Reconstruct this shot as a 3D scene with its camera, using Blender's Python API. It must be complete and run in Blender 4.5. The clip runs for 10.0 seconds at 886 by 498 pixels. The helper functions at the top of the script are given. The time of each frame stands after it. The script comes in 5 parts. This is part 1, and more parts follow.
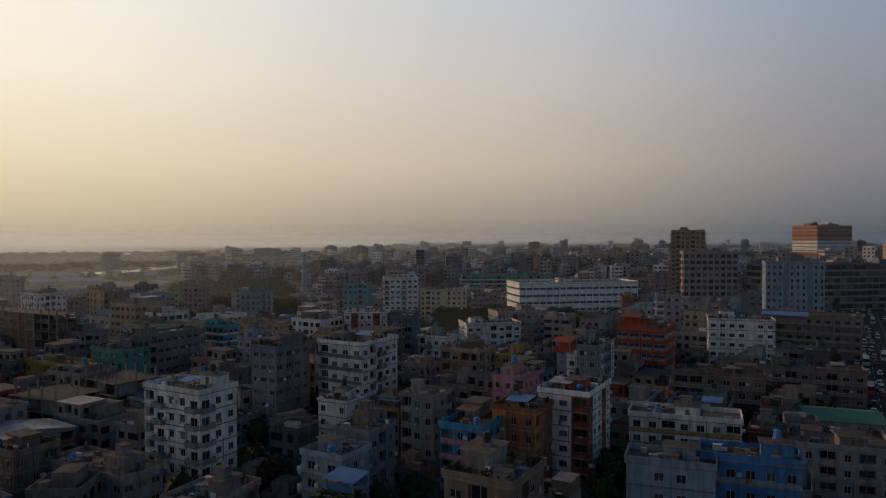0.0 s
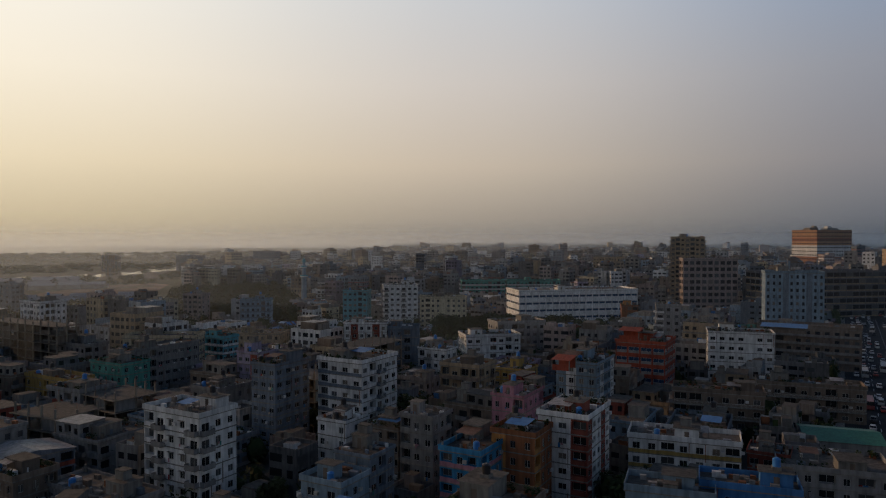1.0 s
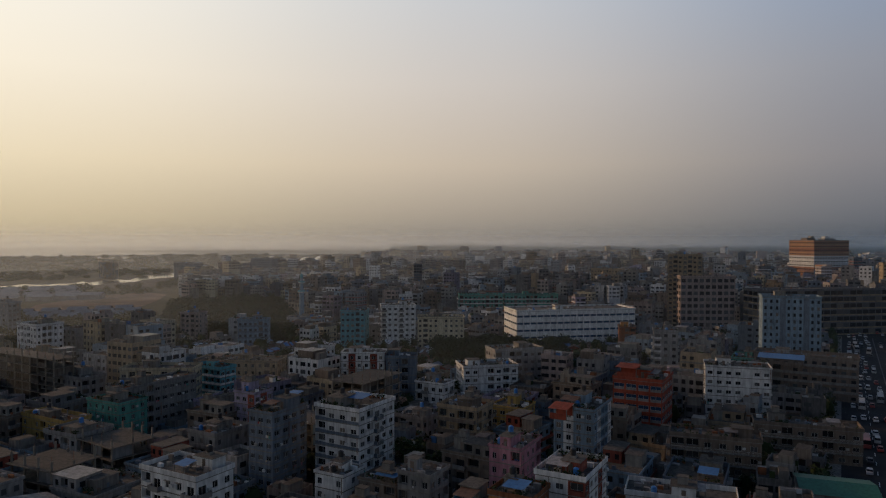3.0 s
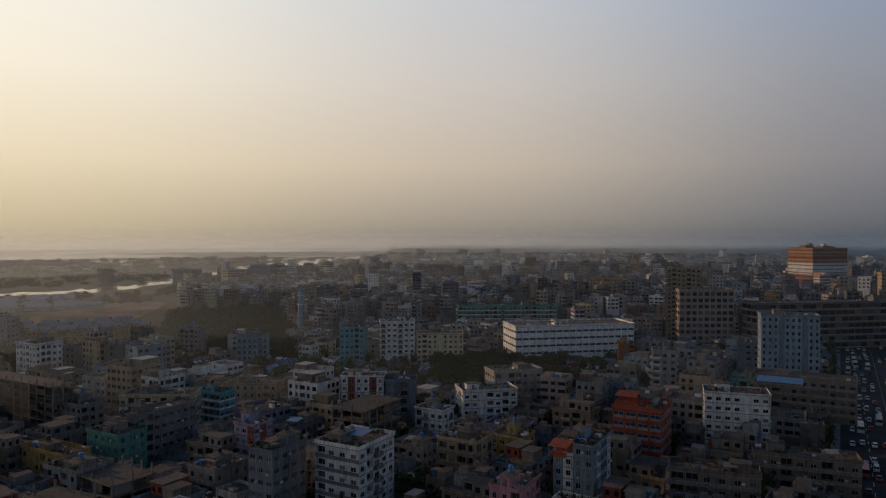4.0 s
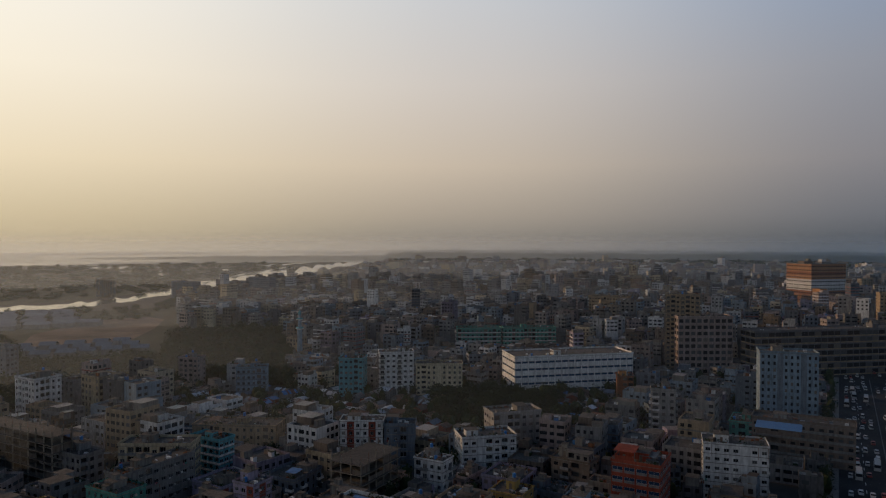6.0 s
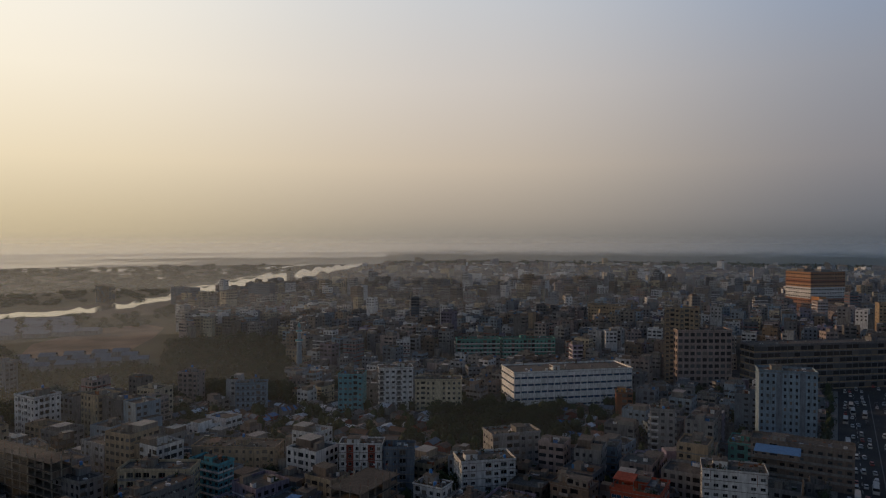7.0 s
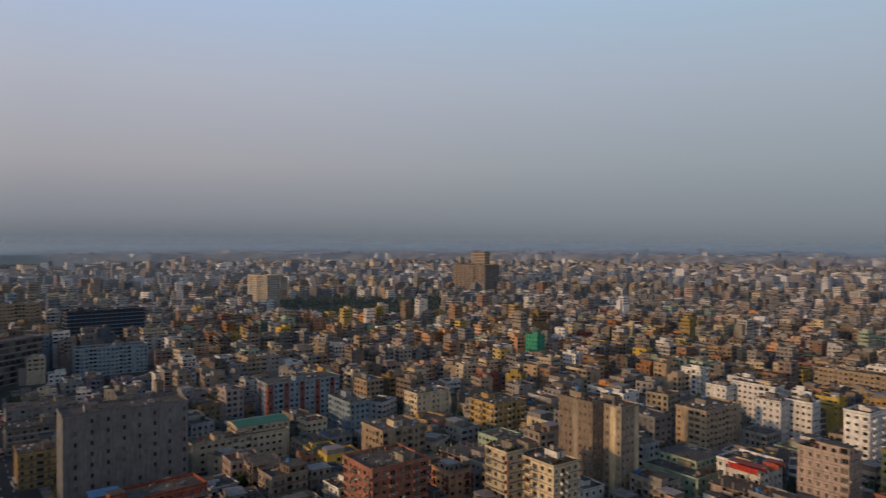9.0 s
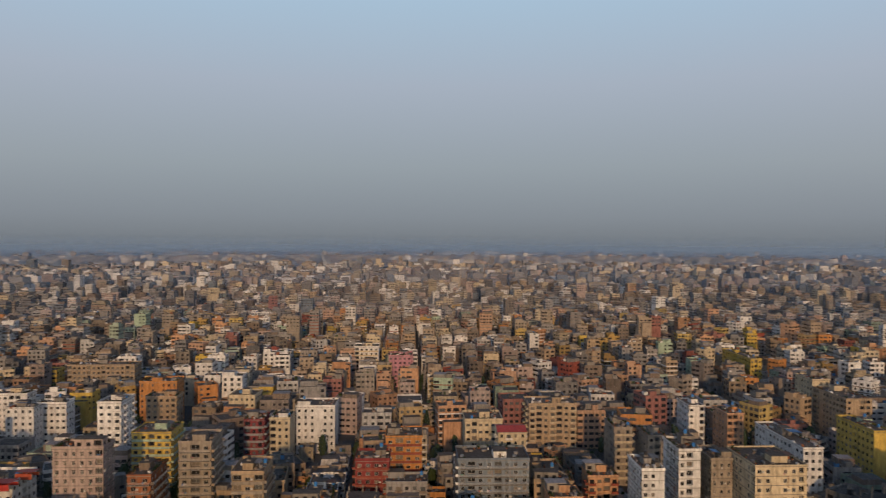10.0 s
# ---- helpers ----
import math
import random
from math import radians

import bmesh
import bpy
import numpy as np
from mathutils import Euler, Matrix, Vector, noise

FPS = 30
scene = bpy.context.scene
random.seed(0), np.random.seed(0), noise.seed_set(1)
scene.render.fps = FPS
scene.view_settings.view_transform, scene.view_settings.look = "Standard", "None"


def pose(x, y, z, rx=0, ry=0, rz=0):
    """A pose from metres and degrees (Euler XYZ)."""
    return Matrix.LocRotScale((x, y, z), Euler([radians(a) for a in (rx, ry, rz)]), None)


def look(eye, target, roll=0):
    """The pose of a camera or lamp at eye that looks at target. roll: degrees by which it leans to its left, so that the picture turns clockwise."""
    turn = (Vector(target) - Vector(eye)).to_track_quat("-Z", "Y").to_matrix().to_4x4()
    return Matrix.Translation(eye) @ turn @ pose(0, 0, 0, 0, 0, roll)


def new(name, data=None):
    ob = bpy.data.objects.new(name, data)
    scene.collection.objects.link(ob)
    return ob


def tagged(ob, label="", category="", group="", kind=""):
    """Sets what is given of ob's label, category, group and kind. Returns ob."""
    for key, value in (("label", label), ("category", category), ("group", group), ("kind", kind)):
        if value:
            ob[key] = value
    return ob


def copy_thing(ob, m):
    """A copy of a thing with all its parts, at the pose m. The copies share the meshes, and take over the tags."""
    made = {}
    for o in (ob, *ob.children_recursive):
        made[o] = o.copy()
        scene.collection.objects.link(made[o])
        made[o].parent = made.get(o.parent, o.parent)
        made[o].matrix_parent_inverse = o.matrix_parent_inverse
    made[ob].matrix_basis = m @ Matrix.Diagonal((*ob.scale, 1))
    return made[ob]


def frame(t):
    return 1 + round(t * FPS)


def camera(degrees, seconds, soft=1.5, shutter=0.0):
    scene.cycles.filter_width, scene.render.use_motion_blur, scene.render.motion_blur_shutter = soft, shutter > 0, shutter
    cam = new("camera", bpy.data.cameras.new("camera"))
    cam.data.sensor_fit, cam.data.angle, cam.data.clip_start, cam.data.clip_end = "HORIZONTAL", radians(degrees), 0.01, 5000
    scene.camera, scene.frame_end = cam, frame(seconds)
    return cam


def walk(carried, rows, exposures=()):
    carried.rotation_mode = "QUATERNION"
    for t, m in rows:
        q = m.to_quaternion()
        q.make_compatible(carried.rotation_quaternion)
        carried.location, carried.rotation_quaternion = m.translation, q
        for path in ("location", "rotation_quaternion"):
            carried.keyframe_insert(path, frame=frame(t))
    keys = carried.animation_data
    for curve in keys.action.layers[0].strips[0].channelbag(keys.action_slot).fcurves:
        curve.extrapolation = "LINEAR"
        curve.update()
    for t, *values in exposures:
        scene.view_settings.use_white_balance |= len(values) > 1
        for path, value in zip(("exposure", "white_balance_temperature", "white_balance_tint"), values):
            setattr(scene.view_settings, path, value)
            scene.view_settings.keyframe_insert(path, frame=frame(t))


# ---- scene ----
cam = camera(64.5, 10.0, soft=1.15, shutter=0.08)
PATH = [
    (0.0, pose(-0.03, -0.21, 50.00, 89.03, 0.09, 0.00)),
    (0.5, pose(-0.05, -0.23, 52.24, 89.04, 0.04, -0.02)),
    (1.0, pose(-0.03, -0.23, 54.52, 89.02, 0.00, -0.02)),
    (1.5, pose(-0.01, -0.20, 56.81, 89.01, -0.04, -0.03)),
    (2.0, pose(0.06, -0.12, 58.99, 89.01, -0.09, -0.07)),
    (2.5, pose(0.07, -0.01, 62.41, 88.99, -0.13, -0.13)),
    (4.0, pose(-0.19, 0.05, 76.27, 88.98, -0.01, -0.30)),
    (4.5, pose(-0.28, 0.10, 80.78, 88.98, -0.06, -0.34)),
    (5.0, pose(-0.31, 0.09, 85.19, 88.98, -0.08, -0.35)),
    (5.5, pose(-0.38, 0.08, 89.53, 89.03, -0.07, -0.40)),
    (6.0, pose(-0.29, 0.11, 94.25, 89.03, -0.06, -0.38)),
    (7.5, pose(-0.08, 0.08, 106.56, 88.99, -0.11, -0.51)),
    (7.8, pose(0.10, 0.05, 106.95, 88.99, -0.10, -0.75)),
    (8.0, pose(0.15, 0.05, 107.00, 88.98, -0.10, -3.12)),
    (8.1, pose(0.15, 0.05, 107.00, 89.01, -0.11, -9.36)),
    (8.3, pose(0.15, 0.05, 107.00, 89.00, -0.14, -22.14)),
    (8.5, pose(0.15, 0.05, 107.00, 89.05, -0.14, -33.81)),
    (8.7, pose(0.15, 0.05, 107.00, 89.02, -0.16, -46.62)),
    (9.0, pose(0.15, 0.05, 107.00, 89.02, -0.21, -65.77)),
    (9.3, pose(0.15, 0.05, 107.00, 89.09, -0.21, -83.83)),
    (9.6, pose(0.15, 0.05, 107.00, 89.13, -0.26, -102.96)),
    (10.0, pose(0.15, 0.05, 107.00, 89.14, -0.25, -121.88)),
]
walk(cam, PATH, exposures=[(0.0, 0.0), (7.9, 0.0), (8.3, 0.09), (8.6, 0.33), (9.0, 0.66), (9.5, 0.77), (10.0, 0.71)])

# ---------------------------------------------------------------- light
SUN_YAW, SUN_ELEVATION = 61.0, 14.0


def srgb(r, g, b):
    return tuple((c / 255 / 12.92 if c < 10 else ((c / 255 + 0.055) / 1.055) ** 2.4) for c in (r, g, b)) + (1.0,)


def sky_nodes(nt, direction):
    """The hazy lower sky by direction; also gives the height socket and the helpers for the sky above it."""
    N, K = nt.nodes.new, nt.links.new

    def math_node(op, a, b=None, c=None):
        n = N("ShaderNodeMath")
        n.operation = op
        for k, val in enumerate((a, b, c)):
            if val is None:
                continue
            if isinstance(val, (int, float)):
                n.inputs[k].default_value = val
            else:
                K(val, n.inputs[k])
        return n.outputs[0]

    def span(val, a, b):
        n = N("ShaderNodeMapRange")
        n.interpolation_type = "SMOOTHSTEP"
        K(val, n.inputs[0])
        n.inputs[1].default_value, n.inputs[2].default_value = a, b
        return n.outputs[0]

    def ramp(val, stops):
        n = N("ShaderNodeValToRGB")
        K(val, n.inputs[0])
        e = n.color_ramp.elements
        e[0].position, e[0].color = stops[0][0], srgb(*stops[0][1])
        e[1].position, e[1].color = stops[-1][0], srgb(*stops[-1][1])
        for p, c in stops[1:-1]:
            q = e.new(p)
            q.color = srgb(*c)
        return n.outputs[0]

    def mixed(fac, a, b):
        n = N("ShaderNodeMix")
        n.data_type = "RGBA"
        K(fac, n.inputs[0])
        K(a, n.inputs[6])
        K(b, n.inputs[7])
        return n.outputs[2]

    sep = N("ShaderNodeSeparateXYZ")
    K(direction, sep.inputs[0])
    x, y, z = sep.outputs
    flat = math_node("SQRT", math_node("ADD", math_node("MULTIPLY", x, x), math_node("MULTIPLY", y, y)))
    sx, sy = -math.sin(radians(SUN_YAW)), math.cos(radians(SUN_YAW))
    toward = math_node("DIVIDE", math_node("ADD", math_node("MULTIPLY", x, sx), math_node("MULTIPLY", y, sy)), math_node("ADD", flat, 1e-4))
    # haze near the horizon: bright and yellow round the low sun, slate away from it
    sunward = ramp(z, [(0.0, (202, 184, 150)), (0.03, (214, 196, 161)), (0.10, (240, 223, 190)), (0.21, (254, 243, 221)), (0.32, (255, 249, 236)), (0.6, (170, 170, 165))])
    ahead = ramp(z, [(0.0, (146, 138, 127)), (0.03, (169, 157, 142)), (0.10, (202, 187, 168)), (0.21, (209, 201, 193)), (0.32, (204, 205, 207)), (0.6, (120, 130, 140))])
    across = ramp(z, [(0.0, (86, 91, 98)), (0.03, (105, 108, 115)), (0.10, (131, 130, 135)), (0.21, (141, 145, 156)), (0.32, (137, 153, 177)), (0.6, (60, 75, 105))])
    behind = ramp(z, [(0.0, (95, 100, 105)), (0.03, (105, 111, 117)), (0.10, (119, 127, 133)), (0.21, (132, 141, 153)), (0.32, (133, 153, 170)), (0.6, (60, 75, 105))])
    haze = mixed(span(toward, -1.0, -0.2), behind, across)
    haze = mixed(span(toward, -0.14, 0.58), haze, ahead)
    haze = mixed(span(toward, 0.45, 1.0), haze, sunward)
    return haze, z, span, mixed


def make_world():
    world = bpy.data.worlds.new("hazy_evening_sky")
    scene.world = world
    world.use_nodes = True
    nt = world.node_tree
    nt.nodes.clear()
    N, K = nt.nodes.new, nt.links.new
    haze, z, span, mixed = sky_nodes(nt, N("ShaderNodeTexCoord").outputs["Generated"])
    sky = N("ShaderNodeTexSky")
    sky.sky_type = "NISHITA"
    sky.sun_disc = False
    sky.sun_elevation, sky.sun_rotation = radians(SUN_ELEVATION), radians(-SUN_YAW)
    sky.air_density, sky.dust_density, sky.altitude = 1.6, 0.6, 0
    scale = N("ShaderNodeVectorMath")
    scale.operation = "MULTIPLY"
    K(sky.outputs[0], scale.inputs[0])
    scale.inputs[1].default_value = (0.035, 0.044, 0.066)
    full = mixed(span(z, 0.33, 0.5), haze, scale.outputs[0])
    bg = N("ShaderNodeBackground")
    bg.inputs[1].default_value = 1.0
    K(full, bg.inputs[0])
    out = N("ShaderNodeOutputWorld")
    K(bg.outputs[0], out.inputs[0])


make_world()
sun_data = bpy.data.lights.new("sun", "SUN")
sun_data.energy, sun_data.angle, sun_data.color = 1.5, radians(1.5), (1.0, 0.60, 0.30)
sun = new("sun", sun_data)
a, e = radians(SUN_YAW), radians(SUN_ELEVATION)
sun.matrix_world = look((-400 * math.sin(a) * math.cos(e), 400 * math.cos(a) * math.cos(e), 400 * math.sin(e)), (0, 0, 0))

# ---------------------------------------------------------------- materials
COLOURS = {
    "white": (0.88, 0.88, 0.86), "cream": (0.68, 0.58, 0.40), "grey": (0.33, 0.32, 0.31), "concrete": (0.36, 0.31, 0.25),
    "slate": (0.20, 0.24, 0.29), "paleblue": (0.28, 0.38, 0.46), "steelblue": (0.16, 0.21, 0.28), "blue": (0.08, 0.25, 0.55), "cyan": (0.16, 0.45, 0.52),
    "teal": (0.13, 0.40, 0.34), "green": (0.05, 0.36, 0.22), "mint": (0.42, 0.55, 0.42), "brick": (0.33, 0.09, 0.06),
    "darkred": (0.26, 0.05, 0.05), "rust": (0.33, 0.13, 0.06), "orangered": (0.42, 0.09, 0.05), "orange": (0.60, 0.28, 0.09),
    "peach": (0.64, 0.38, 0.22), "ochre": (0.50, 0.34, 0.11), "yellow": (0.66, 0.48, 0.10), "tan": (0.46, 0.35, 0.23),
    "umber": (0.24, 0.19, 0.15), "pink": (0.55, 0.27, 0.33), "lilac": (0.40, 0.35, 0.46), "pinkgrey": (0.50, 0.40, 0.36),
    "copper": (0.52, 0.27, 0.13), "skyblue": (0.06, 0.30, 0.55), "ash": (0.21, 0.21, 0.22), "terracotta": (0.46, 0.19, 0.13), "red": (0.45, 0.05, 0.04), "black": (0.03, 0.03, 0.035),
}
WORDS = {"paleblue": "pale blue", "orangered": "orange-red", "darkred": "dark red", "pinkgrey": "pinkish grey", "steelblue": "steel blue", "skyblue": "bright blue", "slate": "slate grey"}


def paint(name, rgb, rough=0.85, stain=0.45, spread=0.14, scale=1.0):
    """Weathered wall paint: blotches, rain streaks and grit, and a shade that differs from object to object."""
    m = bpy.data.materials.new(name)
    m.use_nodes = True
    nt = m.node_tree
    N, K = nt.nodes.new, nt.links.new
    bsdf = nt.nodes["Principled BSDF"]
    geo = N("ShaderNodeNewGeometry")

    def noise_at(sc, vec, detail=3.0):
        mp = N("ShaderNodeMapping")
        mp.inputs["Scale"].default_value = vec
        K(geo.outputs["Position"], mp.inputs[0])
        n = N("ShaderNodeTexNoise")
        n.inputs["Scale"].default_value, n.inputs["Detail"].default_value = sc * scale, detail
        K(mp.outputs[0], n.inputs[0])
        return n.outputs[0]

    def remap(val, a, b, c, d):
        n = N("ShaderNodeMapRange")
        K(val, n.inputs[0])
        for k, q in enumerate((a, b, c, d)):
            n.inputs[k + 1].default_value = q
        return n.outputs[0]

    def mul(p, q):
        n = N("ShaderNodeMath")
        n.operation = "MULTIPLY"
        K(p, n.inputs[0])
        K(q, n.inputs[1])
        return n.outputs[0]

    blotch = remap(noise_at(0.22, (1, 1, 1)), 0.3, 0.75, 1.0, 1.0 - stain * 0.6)
    streak = remap(noise_at(1.3, (1, 1, 0.09)), 0.42, 0.78, 1.0, 1.0 - stain)
    grit = remap(noise_at(9.0, (1, 1, 1), 2.0), 0.2, 0.8, 0.9, 1.08)
    info = N("ShaderNodeObjectInfo")
    each = remap(info.outputs["Random"], 0, 1, 1 - spread, 1 + spread)
    patch = remap(noise_at(0.9, (1, 1, 0.6), 5.0), 0.35, 0.7, 1.06, 1.0 - stain * 0.45)
    value = mul(mul(mul(blotch, streak), patch), mul(grit, each))
    col = N("ShaderNodeVectorMath")
    col.operation = "SCALE"
    col.inputs[0].default_value = [0.85 * q for q in rgb]
    K(value, col.inputs[3])
    K(col.outputs[0], bsdf.inputs["Base Color"])
    bsdf.inputs["Roughness"].default_value = rough
    bsdf.inputs["Specular IOR Level"].default_value = 0.25
    bump = N("ShaderNodeBump")
    bump.inputs["Strength"].default_value, bump.inputs["Distance"].default_value = 0.35, 0.05
    K(noise_at(5.0, (1, 1, 1)), bump.inputs["Height"])
    K(bump.outputs[0], bsdf.inputs["Normal"])
    return m


PAINT = {k: paint(k + "_paint", c) for k, c in COLOURS.items()}
# older and fresher coats of the same paints, for houses joined into one mesh
COATS = {k: [PAINT[k], paint(k + "_paint_old", [0.62 * q + 0.02 for q in c], 0.9, 0.6), paint(k + "_paint_faded", [0.75 * q + 0.09 for q in c], 0.88, 0.5)] for k, c in COLOURS.items()}
ROOF = paint("stained_roof_concrete", (0.155, 0.138, 0.118), 0.9, 0.6, 0.22)
SLAB = paint("bare_concrete", (0.30, 0.28, 0.25), 0.9, 0.5)
SHEET = {"green": paint("green_sheet", (0.05, 0.22, 0.14), 0.5, 0.35), "red": paint("red_sheet", (0.45, 0.06, 0.04), 0.55, 0.35),
         "blue": paint("blue_sheet", (0.06, 0.20, 0.45), 0.5, 0.3), "tin": paint("rusty_tin", (0.34, 0.31, 0.29), 0.5, 0.6, 0.4),
         "bright": paint("new_tin", (0.62, 0.66, 0.70), 0.38, 0.3, 0.3), "rust": paint("rusted_sheet", (0.22, 0.12, 0.08), 0.7, 0.6, 0.3)}


def plain(name, rgb, rough=0.6, metal=0.0, gloss=0.5):
    m = bpy.data.materials.new(name)
    m.use_nodes = True
    b = m.node_tree.nodes["Principled BSDF"]
    b.inputs["Base Color"].default_value = (*rgb, 1)
    b.inputs["Roughness"].default_value, b.inputs["Metallic"].default_value = rough, metal
    b.inputs["Specular IOR Level"].default_value = gloss
    return m


PANES = [plain("dark_window_glass", (0.018, 0.019, 0.022), 0.2, 0.0, 0.4), plain("dusty_window_glass", (0.055, 0.058, 0.06), 0.3, 0.0, 0.4),
         plain("curtained_window_glass", (0.12, 0.10, 0.08), 0.35), plain("blue_window_glass", (0.02, 0.05, 0.10), 0.1)]
FRAME = plain("aluminium_frame", (0.42, 0.42, 0.40), 0.5, 0.3)
TANK_BLACK, TANK_BLUE = plain("black_tank_plastic", (0.02, 0.02, 0.022), 0.45), plain("blue_tank_plastic", (0.03, 0.16, 0.42), 0.45)
BARK = paint("bark", (0.10, 0.075, 0.055), 0.95, 0.5)


def leaf_material(name, rgb):
    m = bpy.data.materials.new(name)
    m.use_nodes = True
    nt = m.node_tree
    bsdf = nt.nodes["Principled BSDF"]
    geo = nt.nodes.new("ShaderNodeNewGeometry")
    ramp = nt.nodes.new("ShaderNodeValToRGB")
    ramp.color_ramp.elements[0].color = (*[c * 0.75 for c in rgb], 1)
    ramp.color_ramp.elements[1].color = (*[c * 1.2 for c in rgb], 1)
    nt.links.new(geo.outputs["Random Per Island"], ramp.inputs[0])
    nt.links.new(ramp.outputs[0], bsdf.inputs["Base Color"])
    bsdf.inputs["Roughness"].default_value = 0.8
    bsdf.inputs["Specular IOR Level"].default_value = 0.1
    return m


LEAF = [leaf_material("leaf_green", (0.030, 0.046, 0.018)), leaf_material("leaf_olive", (0.042, 0.048, 0.021))]


class Shell:
    """Collects quads and boxes and links them as one mesh."""

    def __init__(self):
        self.v, self.f, self.m, self.mats = [], [], [], []

    def slot(self, mat):
        if mat not in self.mats:
            self.mats.append(mat)
        return self.mats.index(mat)

    def quad(self, a, b, c, d, mat):
        n = len(self.v)
        self.v += [a, b, c, d]
        self.f.append((n, n + 1, n + 2, n + 3))
        self.m.append(self.slot(mat))

    def box(self, x0, y0, z0, x1, y1, z1, mat, top=None, bottom=True):
        n = len(self.v)
        self.v += [(x0, y0, z0), (x1, y0, z0), (x1, y1, z0), (x0, y1, z0), (x0, y0, z1), (x1, y0, z1), (x1, y1, z1), (x0, y1, z1)]
        fs = [(0, 1, 5, 4), (1, 2, 6, 5), (2, 3, 7, 6), (3, 0, 4, 7), (4, 5, 6, 7)] + ([(3, 2, 1, 0)] if bottom else [])
        self.f += [tuple(n + i for i in q) for q in fs]
        s = self.slot(mat)
        self.m += [s, s, s, s, self.slot(top or mat)] + ([s] if bottom else [])

    def drum(self, x, y, z0, z1, r, mat, n=12, r2=None):
        r2 = r if r2 is None else r2
        k = len(self.v)
        for i in range(n):
            c, s = math.cos(2 * math.pi * i / n), math.sin(2 * math.pi * i / n)
            self.v += [(x + r * c, y + r * s, z0), (x + r2 * c, y + r2 * s, z1)]
        for i in range(n):
            j = (i + 1) % n
            self.f.append((k + 2 * i, k + 2 * j, k + 2 * j + 1, k + 2 * i + 1))
            self.m.append(self.slot(mat))
        self.f.append(tuple(k + 2 * i + 1 for i in range(n)))
        self.m.append(self.slot(mat))

    def merge(self, other, m):
        n = len(self.v)
        self.v += [tuple(m @ Vector(p)) for p in other.v]
        self.f += [tuple(n + i for i in q) for q in other.f]
        self.m += [self.slot(other.mats[k]) for k in other.m]

    def data(self, name):
        me = bpy.data.meshes.new(name)
        me.from_pydata(self.v, [], self.f)
        for mat in self.mats:
            me.materials.append(mat)
        me.polygons.foreach_set("material_index", self.m)
        me.update()
        return me


def part(name, me, parent, m=None, label=""):
    """One mesh object under a thing or a part."""
    ob = new(name, me.data(name) if isinstance(me, Shell) else me)
    ob.parent = parent
    if m is not None:
        ob.matrix_basis = m
    if label:
        tagged(ob, label)
    return ob


# ---------------------------------------------------------------- houses
CLOTHS = [PAINT[q] for q in ("white", "red", "blue", "cream", "umber", "pink", "teal", "grey")]
FOOT = []          # footprints taken: x, y, half width, half depth, yaw
WINDOWS, BALCONIES = {}, {}


def window_mesh(ww, wh, shade, pane):
    key = (round(ww, 1), round(wh, 1), shade, pane)
    if key not in WINDOWS:
        s = Shell()
        w, h = key[0] / 2, key[1] / 2
        t, p = 0.06, -0.05
        xs, zs = (-w, -w + t, -t / 2, t / 2, w - t, w), (-h, -h + t, h - t, h)
        s.v = [(x, p, z) for z in zs for x in xs]
        s.slot(FRAME), s.slot(PANES[pane])
        for r in range(3):
            for c in range(5):
                q = (6 * r + c, 6 * r + c + 1, 6 * r + c + 7, 6 * r + c + 6)
                if r == 1 and c in (1, 3):
                    k = len(s.v)
                    s.v += [(s.v[i][0], 0.0, s.v[i][2]) for i in q]
                    s.f.append((k, k + 1, k + 2, k + 3))
                    s.f += [(q[i], q[(i + 1) % 4], k + (i + 1) % 4, k + i) for i in range(4)]
                    s.m += [1, 0, 0, 0, 0]
                else:
                    s.f.append(q)
                    s.m.append(0)
        if shade:
            s.box(-w - 0.12, -0.62, h + 0.06, w + 0.12, -0.17, h + 0.15, SLAB)
        WINDOWS[key] = s.data("window")
    return WINDOWS[key]


def balcony_shell(b, mat, rail):
    s = Shell()
    w, out = b / 2, 1.1
    s.box(-w, -out, -0.12, w, 0, 0.0, SLAB)
    if rail:
        n = max(2, int(b / 0.3))
        for k in range(n + 1):
            x = -w + 0.02 + k * (2 * w - 0.04) / n
            s.box(x - 0.02, -out, 0.0, x + 0.02, -out + 0.04, 0.95, FRAME, bottom=False)
        s.box(-w, -out, 0.95, w, -out + 0.05, 1.0, FRAME)
    else:
        s.box(-w, -out, 0.0, w, -out + 0.1, 0.95, mat)
    s.box(-w, -out + 0.1, 0.0, -w + 0.1, 0, 0.95, mat)
    s.box(w - 0.1, -out + 0.1, 0.0, w, 0, 0.95, mat)
    return s


def balcony_mesh(b, mat, rail):
    key = (round(b, 1), mat, rail)
    if key not in BALCONIES:
        BALCONIES[key] = balcony_shell(key[0], mat, rail).data("balcony")
    return BALCONIES[key]


def sides_of(w, d):
    return [((-w / 2, -d / 2), (1, 0), (0, -1), w, 0), ((w / 2, -d / 2), (0, 1), (1, 0), d, 90), ((w / 2, d / 2), (-1, 0), (0, 1), w, 180), ((-w / 2, d / 2), (0, -1), (-1, 0), d, 270)]


